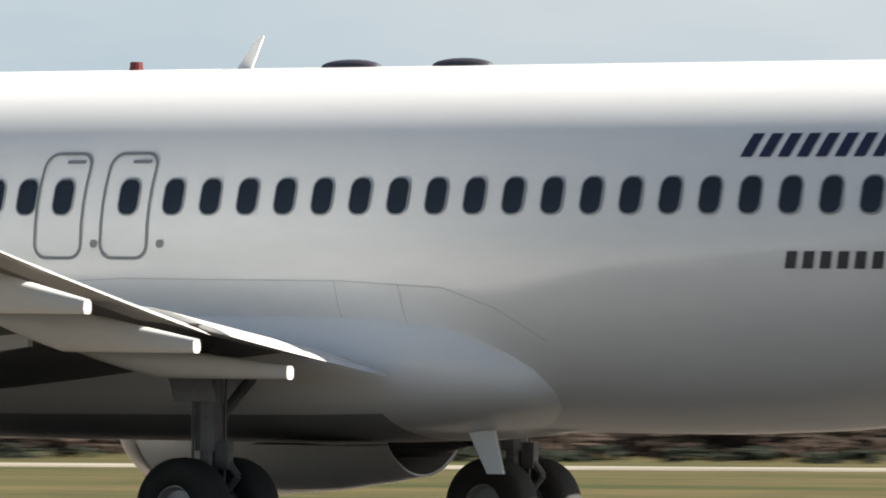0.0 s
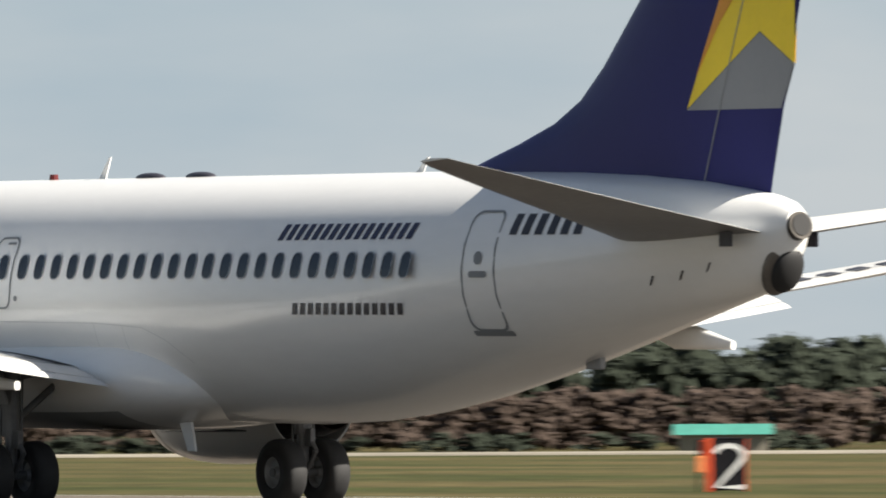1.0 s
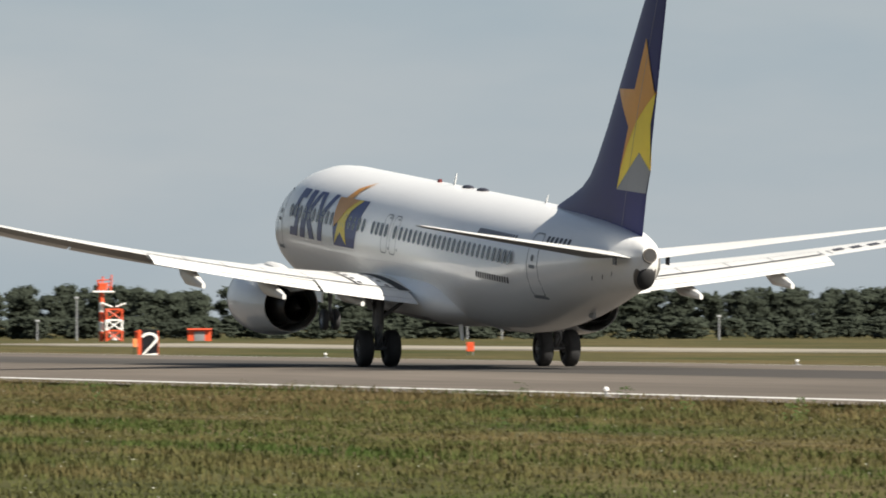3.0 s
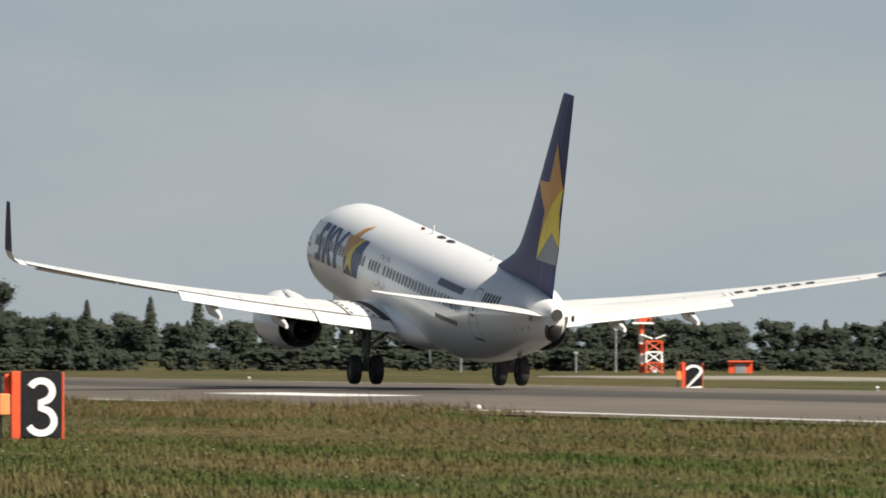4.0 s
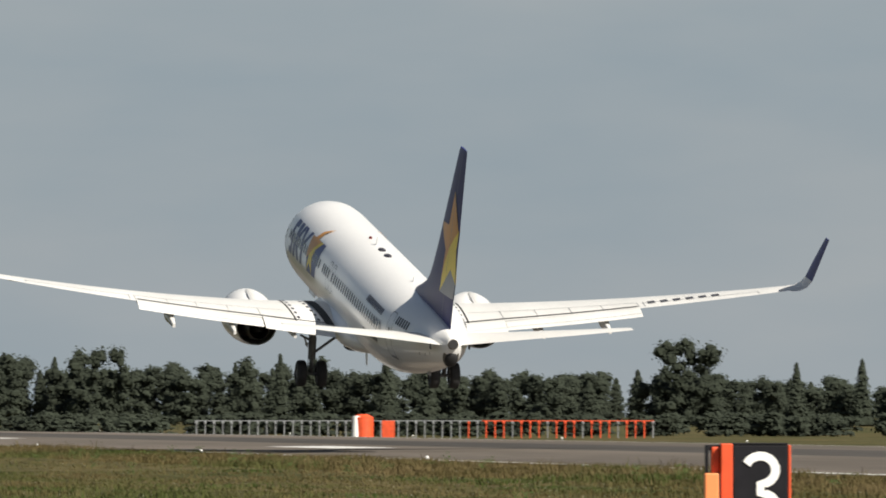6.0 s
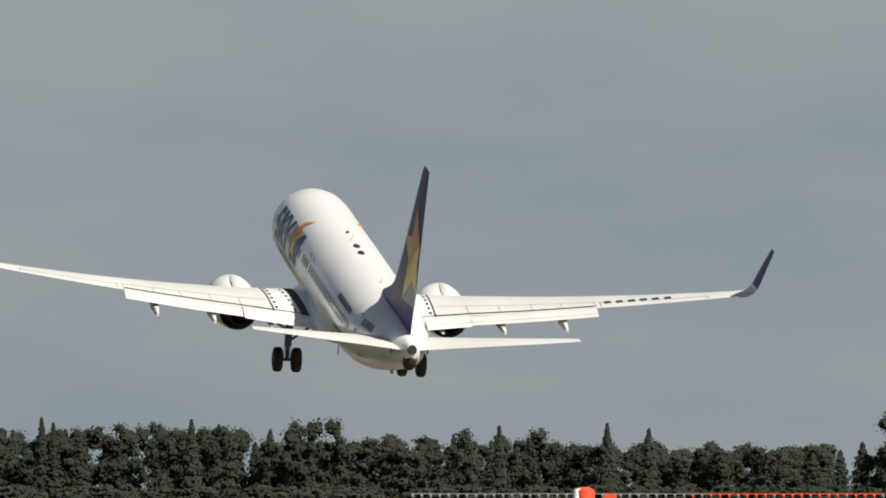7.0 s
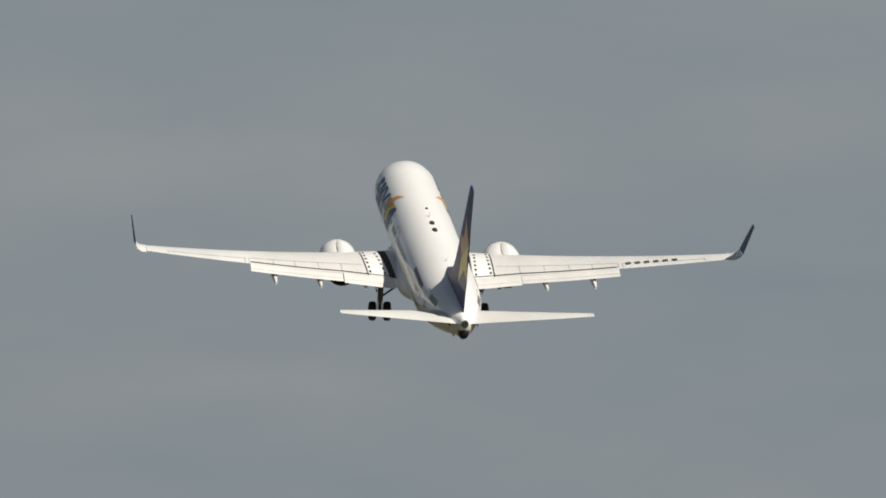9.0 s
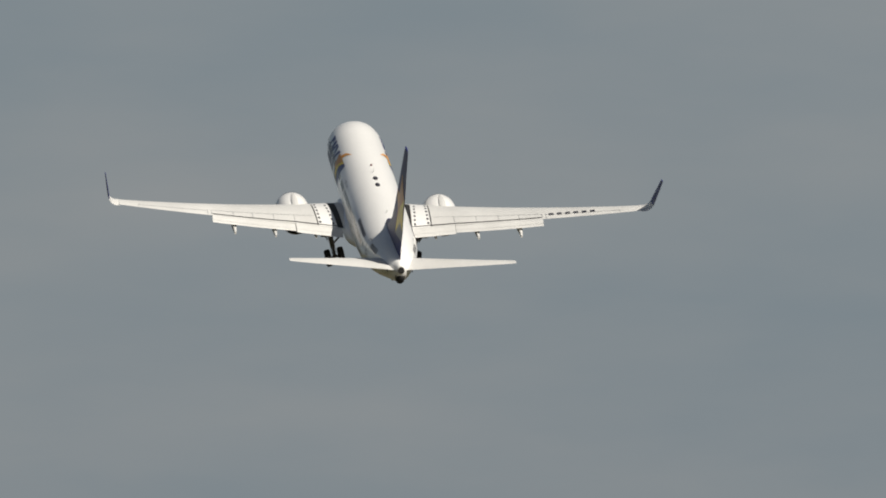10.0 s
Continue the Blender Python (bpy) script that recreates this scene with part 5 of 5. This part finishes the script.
def build_lattice(az, d, h, w, label, head):
    s = thing("lattice_mast", label, "mast", "lattice masts", pose(*at(az, d), 0, 0, -az))
    for sx in (-1, 1):
        for sy in (-1, 1):
            bm = bmesh.new()
            tube(bm, (sx * w, sy * w, -0.1), (sx * w * 0.45, sy * w * 0.45, h), 0.07, seg=6)
            part("leg", bm, GREYPOST, s)
    n = int(h / 1.1)
    bm = bmesh.new()
    for i in range(n):
        z0, z1 = h * i / n, h * (i + 1) / n
        a, b = w * (1 - 0.55 * z0 / h), w * (1 - 0.55 * z1 / h)
        for y in (-1, 1):
            tube(bm, (-a, y * a, z0), (b, y * b, z1), 0.038, seg=5)
            tube(bm, (a, y * a, z0), (-b, y * b, z1), 0.038, seg=5)
            tube(bm, (-b, y * b, z1), (b, y * b, z1), 0.038, seg=5)
    part("bracing", bm, GREYPOST, s)
    if head:
        bm = bmesh.new()
        box(bm, -2.4, 2.4, -0.6, 0.6, h, h + 0.25, 0.03)
        for x in (-2.2, -1.2, -0.3, 0.4, 1.3, 2.2):
            tube(bm, (x, 0, h + 0.2), (x, 0, h + 1.2 + 0.7 * abs(math.sin(x * 3))), 0.06, seg=6)
        part("platform", bm, GREYPOST, s)


build_lattice(21.0, 900, 12.6, 0.8, "grey lattice lighting mast with a wide head platform", True)
build_lattice(22.02, 900, 12.9, 0.5, "slim grey lattice mast", False)


def build_pole(az, d, h, r=0.09):
    s = thing("pole", "slim grey metal pole before the woods", "pole", "poles", pose(*at(az, d)))
    bm = bmesh.new()
    tube(bm, (0, 0, -0.1), (0, 0, h), r, r * 0.7, 8)
    part("shaft", bm, GREYPOST, s)
    bm = bmesh.new()
    box(bm, -r * 2, r * 2, -0.1, 0.1, h, h + 0.2, 0.02)
    part("cap", bm, GREYPOST, s)


for az, d, h in ((17.22, 820, 2.7), (17.45, 820, 3.4), (17.65, 820, 2.9), (14.52, 780, 3.6), (14.27, 780, 1.6), (17.0, 820, 1.6), (18.6, 800, 2.0), (13.55, 790, 2.4), (23.75, 800, 4.2), (29.6, 640, 5.0)):
    build_pole(az, d, h)
for az in (24.64, 25.1, 26.58, 26.76, 27.1):
    build_pole(az, 500, 5.4, 0.065)


def build_marker(az, d, w, h, material, label):
    s = thing("marker_board", label, "marker", m=pose(*at(az, d), 0, 0, -az))
    bm = bmesh.new()
    box(bm, -w / 2, w / 2, -0.05, 0.05, 0.2, h, 0.02)
    part("board", bm, material, s)
    for x in (-0.36 * w, 0.36 * w):
        bm = bmesh.new()
        tube(bm, (x, 0.09, -0.1), (x, 0.09, h * 0.9), 0.03, seg=8)
        part("post", bm, GREYPOST, s)


build_marker(17.02, 480, 0.4, 0.7, SIGNORANGE, "small red marker board in the grass")
build_marker(26.66, 352, 0.45, 1.05, SIGNORANGE, "orange marker board beside the taxiway")
build_marker(26.76, 350, 0.45, 1.1, SIGNWHITE, "white marker board beside the taxiway")


def build_board(az, d, label):
    """A wide white board on a post over its control box."""
    s = thing("sign_board", label, "sign", m=pose(*at(az, d), 0, 0, -az))
    bm = bmesh.new()
    box(bm, -0.85, 0.85, -0.06, 0.06, 1.85, 2.45, 0.03)
    part("board", bm, PALE, s)
    bm = bmesh.new()
    box(bm, -0.75, 0.05, -0.25, 0.25, 0.7, 1.5, 0.04)
    part("control_box", bm, PALE, s)
    for x in (-0.6, 0.6):
        bm = bmesh.new()
        tube(bm, (x, 0.1, -0.1), (x, 0.1, 2.3), 0.05, seg=8)
        part("post", bm, GREYPOST, s)


build_board(26.18, 352, "white board on posts over a control box in the grass")


def build_mound(name, az0, az1, d, h, depth, material, label, seed):
    bm = bmesh.new()
    rnd = random.Random(seed)
    n, k = 40, 14
    a = Vector(at(az0, d, 0))
    b = Vector(at(az1, d, 0))
    ax = (b - a)
    nrm = Vector((ax.y, -ax.x, 0)).normalized() * -1
    rows = []
    for i in range(n + 1):
        u = i / n
        p = a + ax * u
        prof = min(1, math.sin(math.pi * u) * 1.9) ** 0.8 * (0.85 + 0.3 * noise.noise((u * 5, seed, 0)))
        rows.append([bm.verts.new(p + nrm * depth * (j / k - 0.5) + Vector((0, 0, -0.6 + h * prof * math.sin(math.pi * j / k) ** 1.2 + 0.12 * noise.noise((u * 30, j * 0.8, seed)) * (0 < j < k)))) for j in range(k + 1)])
    for i in range(n):
        for j in range(k):
            bm.faces.new((rows[i][j], rows[i + 1][j], rows[i + 1][j + 1], rows[i][j + 1]))
    bmesh.ops.recalc_face_normals(bm, faces=bm.faces)
    return tagged(part(name, bm, material, smooth=True), label, "mound", kind="structure")


build_mound("mound", 24.85, 26.85, 560, 5.0, 40, MOUNDGREEN, "green grassed earth mound", 3)
build_mound("mound", 26.45, 30.2, 575, 5.6, 40, MOUNDGREEN, "long green grassed earth mound", 4)
build_mound("mound", 24.2, 28.6, 530, 2.5, 24, MOUNDGREEN, "low green grassed bank", 6)
build_mound("mound", 22.6, 24.9, 595, 2.9, 30, MOUNDTAN, "low mound of dry tan earth and grass", 5)
build_mound("mound", 27.6, 29.2, 500, 1.5, 20, MOUNDTAN, "low mound of dry tan earth and grass", 8)


# ---------------------------------------------------------------- vegetation
LIGHTWARD = np.array([0.2, -0.62, 0.66])
BALL = bmesh.new()
bmesh.ops.create_icosphere(BALL, subdivisions=1, radius=1)
BALL_V = np.array([v.co[:] for v in BALL.verts])
BALL_F = np.array([[v.index for v in f.verts] for f in BALL.faces])
BALL.free()


def cards(name, centres, sizes, material, label, category, rng, outward=None, cores=None):
    """Many small leaf clumps, one mesh: they lie along their crown's outside, over filled cores."""
    n = len(centres)
    c = rng.normal(size=(n, 3)) * 0.24 + LIGHTWARD
    if outward is not None:
        c = c * 0.62 + outward * 0.68
    c /= np.linalg.norm(c, axis=1)[:, None]
    a = rng.normal(size=(n, 3))
    a -= (a * c).sum(1)[:, None] * c
    a /= np.linalg.norm(a, axis=1)[:, None]
    b = np.cross(c, a)
    s = sizes[:, None]
    k = rng.uniform(0.6, 1.2, size=(n, 4, 1))
    P = np.stack([centres + a * s * k[:, 0], centres + (b * 0.8 + c * 0.12) * s * k[:, 1], centres - a * s * k[:, 2], centres - (b * 0.8 - c * 0.12) * s * k[:, 3]], 1).reshape(-1, 3)
    f = np.array([[0, 1, 2], [0, 2, 3]])
    F = (np.arange(n)[:, None, None] * 4 + f[None]).reshape(-1, 3)
    if cores is not None:
        at_, size = cores
        Q = (at_[:, None, :] + BALL_V[None] * size[:, None, :] * (1 + 0.10 * rng.normal(size=(len(at_), len(BALL_V), 1)))).reshape(-1, 3)
        F = np.concatenate([F, (np.arange(len(at_))[:, None, None] * len(BALL_V) + BALL_F[None]).reshape(-1, 3) + len(P)])
        P = np.concatenate([P, Q])
    me = bpy.data.meshes.new(name)
    me.from_pydata(P.tolist(), [], F.tolist())
    me.materials.append(material)
    return tagged(new(name, me), label, category, kind="stuff")


def crown(rng, base, h, w, n, conifer):
    """One tree: clump centres, their outward directions, and the filled lobes' places and sizes."""
    if conifer:
        u = rng.uniform(0, 1, n) ** 0.8
        r = w * (1.03 - u) ** 0.9 * (0.72 + 0.28 * np.sin(u * 24 + rng.uniform(0, 6)) ** 2) * np.sqrt(rng.uniform(0.7, 1, n))
        a = rng.uniform(0, 2 * np.pi, n)
        p = np.stack([r * np.cos(a), r * np.sin(a), (0.06 + 0.94 * u) * h], 1)
        out_ = np.stack([np.cos(a), np.sin(a), 0.4 + 0 * a], 1) / 1.08
        v = np.linspace(0.08, 0.9, 7)
        lob = np.stack([0 * v, 0 * v, v * h], 1)
        size = np.stack([w * 0.72 * (1.0 - v) ** 0.9 + 0.1, w * 0.72 * (1.0 - v) ** 0.9 + 0.1, 0 * v + 0.11 * h], 1)
        return base + p, out_, base + lob, size
    m = 17
    u = rng.uniform(0.08, 0.9, m)
    u[:3] = (0.91, 0.86, 0.80)
    spread = w * 0.52 * np.sqrt(np.clip(1.04 - u ** 2.6, 0, 1))
    a = rng.uniform(0, 2 * np.pi, m)
    rr = spread * np.sqrt(rng.uniform(0.1, 1, m))
    lob = np.stack([rr * np.cos(a), rr * np.sin(a), u * h], 1)
    size = np.stack([rng.uniform(0.20, 0.36, m) * w] * 2 + [rng.uniform(0.06, 0.11, m) * h], 1)
    k = rng.integers(0, m, n)
    d = rng.normal(size=(n, 3))
    d /= np.linalg.norm(d, axis=1)[:, None]
    p = lob[k] + d * size[k] * rng.uniform(0.8, 1.35, n)[:, None]
    p[:, 2] = np.clip(p[:, 2], 0.02 * h, h * 1.02)
    return base + p, d, base + lob, size * 0.8


# bearing, distance, height of the tree tops above the ground
TREELINE = ((1.5, 1450, 10.2), (3.9, 1450, 10.4), (6.5, 1450, 11.2), (7.3, 1450, 10.4), (8.4, 1450, 9.4), (9.5, 1450, 8.8), (10.2, 1400, 9.4), (11.0, 1400, 8.6), (11.3, 1420, 7.6), (12.1, 1420, 7.4), (13.2, 1420, 7.0), (15.5, 1420, 6.9), (17, 1420, 7.3), (19, 1400, 7.0), (20.5, 1380, 7.4), (22.5, 1300, 7.6), (24.5, 1100, 7.0), (26, 950, 9.2), (27, 850, 9.4), (28.5, 700, 8.6), (31, 640, 7.8), (35, 620, 7.8), (39, 620, 7.4), (46, 600, 6.5), (58, 600, 6.5))
TALL = ((4.4, 11.6), (5.3, 12.2), (5.37, 11.4), (6.2, 12.0), (8.05, 11.0), (8.7, 11.4), (8.95, 10.6), (11.2, 9.4), (11.6, 10.0), (11.9, 11.2), (26.3, 9.8), (27.2, 10.2))
BROAD = ((6.83, 12.0), (6.95, 12.4), (7.06, 12.2), (10.42, 13.0), (10.52, 13.6), (10.66, 12.6), (6.4, 11.4), (7.85, 10.6), (8.28, 10.8))


def build_woods():
    rng = np.random.default_rng(7)
    for sec in ((2, 9), (9, 12.6), (12.6, 20), (20, 27), (27, 40), (40, 58)):
        P, S, N, C, R = [], [], [], [], []
        az = sec[0]
        items = []
        while az < sec[1]:
            d, h = lerp(TREELINE, az)
            for row in range(4):
                items.append((az + rng.uniform(-0.1, 0.1), d + row * 14 + rng.uniform(-5, 5), h * rng.uniform(0.80, 1.02) * (0.90 + 0.04 * row) * (1 + 0.16 * noise.noise((az * 2.3, 0.5, 0)))))
            az += math.degrees(rng.uniform(2.4, 4.2) / d)
        items = [(*q, None) for q in items]
        items += [(a, lerp(TREELINE, a)[0] - 6, h, kind) for rows, kind in ((TALL, True), (BROAD, False)) for a, h in rows if sec[0] <= a < sec[1]]
        fine = sec[1] <= 27
        for a, d, h, kind in items:
            con = rng.uniform() < (0.22 if a < 13 else 0.12)
            if kind is not None:
                con = kind
            base = np.array(at(a, d, -0.5))
            w = rng.uniform(2.0, 2.9) if con else rng.uniform(3.0, 4.6)
            n = 560 if fine else 200
            p, o, lob, size = crown(rng, base, h, w, n, con)
            P.append(p)
            N.append(o)
            C.append(lob)
            R.append(size)
            S.append(rng.uniform(0.15, 0.34, n) if fine else rng.uniform(0.30, 0.6, n))
        cards("woods", np.concatenate(P), np.concatenate(S), LEAF, "dark green mixed wood of pines and broadleaved trees", "woods", rng, np.concatenate(N), (np.concatenate(C), np.concatenate(R)))


def build_bushes(name, seed, count, az0, az1, d0, d1, heights, widths, n, leaf, material, label, category):
    rng = np.random.default_rng(seed)
    P, S, N, C, R = [], [], [], [], []
    for i in range(count):
        az = rng.uniform(az0, az1)
        h = rng.uniform(*heights) * (1.0 if az > 31 else 1.25) * (0.8 if az > 42 else 1.0)
        p, o, lob, size = crown(rng, np.array(at(az, rng.uniform(d0, d1), -0.5)), h, rng.uniform(*widths), n, False)
        P.append(p)
        N.append(o)
        C.append(lob)
        R.append(size)
        S.append(rng.uniform(*leaf, n))
    cards(name, np.concatenate(P), np.concatenate(S), material, label, category, rng, np.concatenate(N), (np.concatenate(C), np.concatenate(R)))


def build_scrub():
    build_bushes("scrub", 11, 520, 28.4, 57, 490, 560, (2.4, 3.7), (1.8, 3.2), 150, (0.12, 0.30), SCRUB, "leafless brown scrub in front of the woods", "bushes")
    build_bushes("hedge", 12, 150, 27, 57, 470, 490, (0.5, 1.1), (1.2, 2.2), 60, (0.12, 0.3), LEAF, "low dark green hedge along the taxiway", "hedge")
    build_bushes("undergrowth", 13, 560, 4.5, 23.6, 826, 862, (1.1, 1.7), (1.6, 2.6), 110, (0.12, 0.30), LEAF, "low dark undergrowth along the edge of the woods", "bushes")


def build_grass():
    """Tufts of bent blades over the near verge."""
    rng = np.random.default_rng(3)
    tufts = []
    for x0, x1, y0, y1, per in ((12, 57.0, 78, 200, 6.5), (10, 57.0, 200, 330, 3.2), (30, 57.0, 330, 520, 1.0), (50, 57.0, 60, 140, 3.0), (50, 58.6, 235, 520, 5.0), (57, 58.4, 120, 235, 4.0)):
        n = int((x1 - x0) * (y1 - y0) * per)
        p = np.stack([rng.uniform(x0, x1, n), rng.uniform(y0, y1, n)], 1)
        az = np.degrees(np.arctan2(p[:, 0], p[:, 1]))
        p = p[(az < 31) & (np.hypot(p[:, 0], p[:, 1]) > 70)]
        tufts.append(p)
    p = np.concatenate(tufts)
    n, k = len(p), 6
    zg = np.array([ground_z(a, b) for a, b in p])
    patch = np.array([noise.noise((a * 0.11, b * 0.05, 2.0)) + 0.5 * noise.noise((a * 0.5, b * 0.2, 5.0)) for a, b in p])
    tall = 0.088 * (1 + 1.0 * patch) * np.where(rng.uniform(size=n) < 0.015 + 0.06 * np.clip(patch, 0, 1), 1.8, 1.0)
    tall *= np.where((p[:, 0] > 50) & (p[:, 1] > 235), 1.9, 1.0)
    base = np.concatenate([p, zg[:, None]], 1)
    B = np.repeat(base, k, 0) + np.concatenate([rng.normal(0, 0.17, (n * k, 2)), np.zeros((n * k, 1))], 1)
    h = np.repeat(np.clip(tall, 0.05, 0.6), k) * rng.uniform(0.5, 1.25, n * k)
    a = rng.uniform(0, 2 * np.pi, n * k)
    lean = rng.uniform(0.1, 0.8, n * k) * h
    side = np.stack([-np.sin(a), np.cos(a), 0 * a], 1) * rng.uniform(0.006, 0.015, n * k)[:, None]
    fwd = np.stack([np.cos(a), np.sin(a), 0 * a], 1)
    up = np.array([0, 0, 1.0])
    mid = B + fwd * (lean * 0.35)[:, None] + up * (h * 0.6)[:, None]
    tip = B + fwd * lean[:, None] + up * h[:, None]
    V = np.stack([B - side - up * 0.03, B + side - up * 0.03, mid + side * 0.8, mid - side * 0.8, tip], 1).reshape(-1, 3)
    wave = np.array([noise.noise((a * 0.06, b * 0.03, 9.0)) + 0.7 * noise.noise((a * 0.35, b * 0.10, 4.0)) for a, b in p])
    dry = np.repeat((p[:, 0] + 20 * wave + rng.normal(0, 4, n)) > 48, k)
    for name, pick, material, label in (("grass", ~dry, BLADE, "uneven green meadow grass beside the runway"), ("dry_grass", dry, DRYBLADE, "sun-dried tan grass along the runway edge")):
        j = np.nonzero(pick)[0]
        W = V.reshape(-1, 5, 3)[j].reshape(-1, 3)
        i = np.arange(len(j))[:, None] * 5
        me = bpy.data.meshes.new(name)
        me.from_pydata(W.tolist(), [], (i + np.array([[0, 1, 2, 3]])).tolist() + (i + np.array([[3, 2, 4]])).tolist())
        me.materials.append(material)
        tagged(new(name, me), label, "grass", kind="stuff")
    # tall weeds that stand out of the grass
    m = 60
    q = np.stack([56.5 - rng.exponential(5, m), rng.uniform(110, 420, m)], 1)
    c = np.repeat(np.stack([q[:, 0], q[:, 1], np.array([ground_z(a, b) for a, b in q])], 1), 40, 0)
    hh = np.repeat(rng.uniform(0.2, 0.5, m), 40) * rng.uniform(0.1, 1, m * 40)
    c += np.stack([rng.normal(0, 0.09, m * 40), rng.normal(0, 0.09, m * 40), hh], 1)
    cards("weeds", c, rng.uniform(0.015, 0.04, m * 40), WEED, "dark green weeds standing out of the grass", "weeds", rng)
    # clover heads
    m = 2600
    q = p[rng.integers(0, n, m)]
    c = np.stack([q[:, 0], q[:, 1], np.array([ground_z(a, b) for a, b in q]) + rng.uniform(0.08, 0.24, m)], 1)
    cards("clover_heads", c, rng.uniform(0.007, 0.015, m), FLOWER, "scattered small white clover heads in the grass", "flowers", rng)


build_woods()
build_scrub()
build_grass()


# ---------------------------------------------------------------- what moves
def motions():
    walk(plane, [(t, pose(x, y, z, a, b, c)) for t, x, y, z, a, b, c in FLIGHT])
    for s, gear in zip((-1, 1), GEARS):
        walk(gear, [(t, pose(s * 2.86, 0, 2.15 - drop, 0, s * turn, 0)) for t, drop, turn in
                    ((0, 0, 0), (3.3, 0, 0), (4.3, 0.28, 0), (4.9, 0.40, 0), (7.5, 0.42, 0), (9.4, 0.42, 0), (9.7, 0.42, 2), (10.0, 0.42, 14))])


motions()
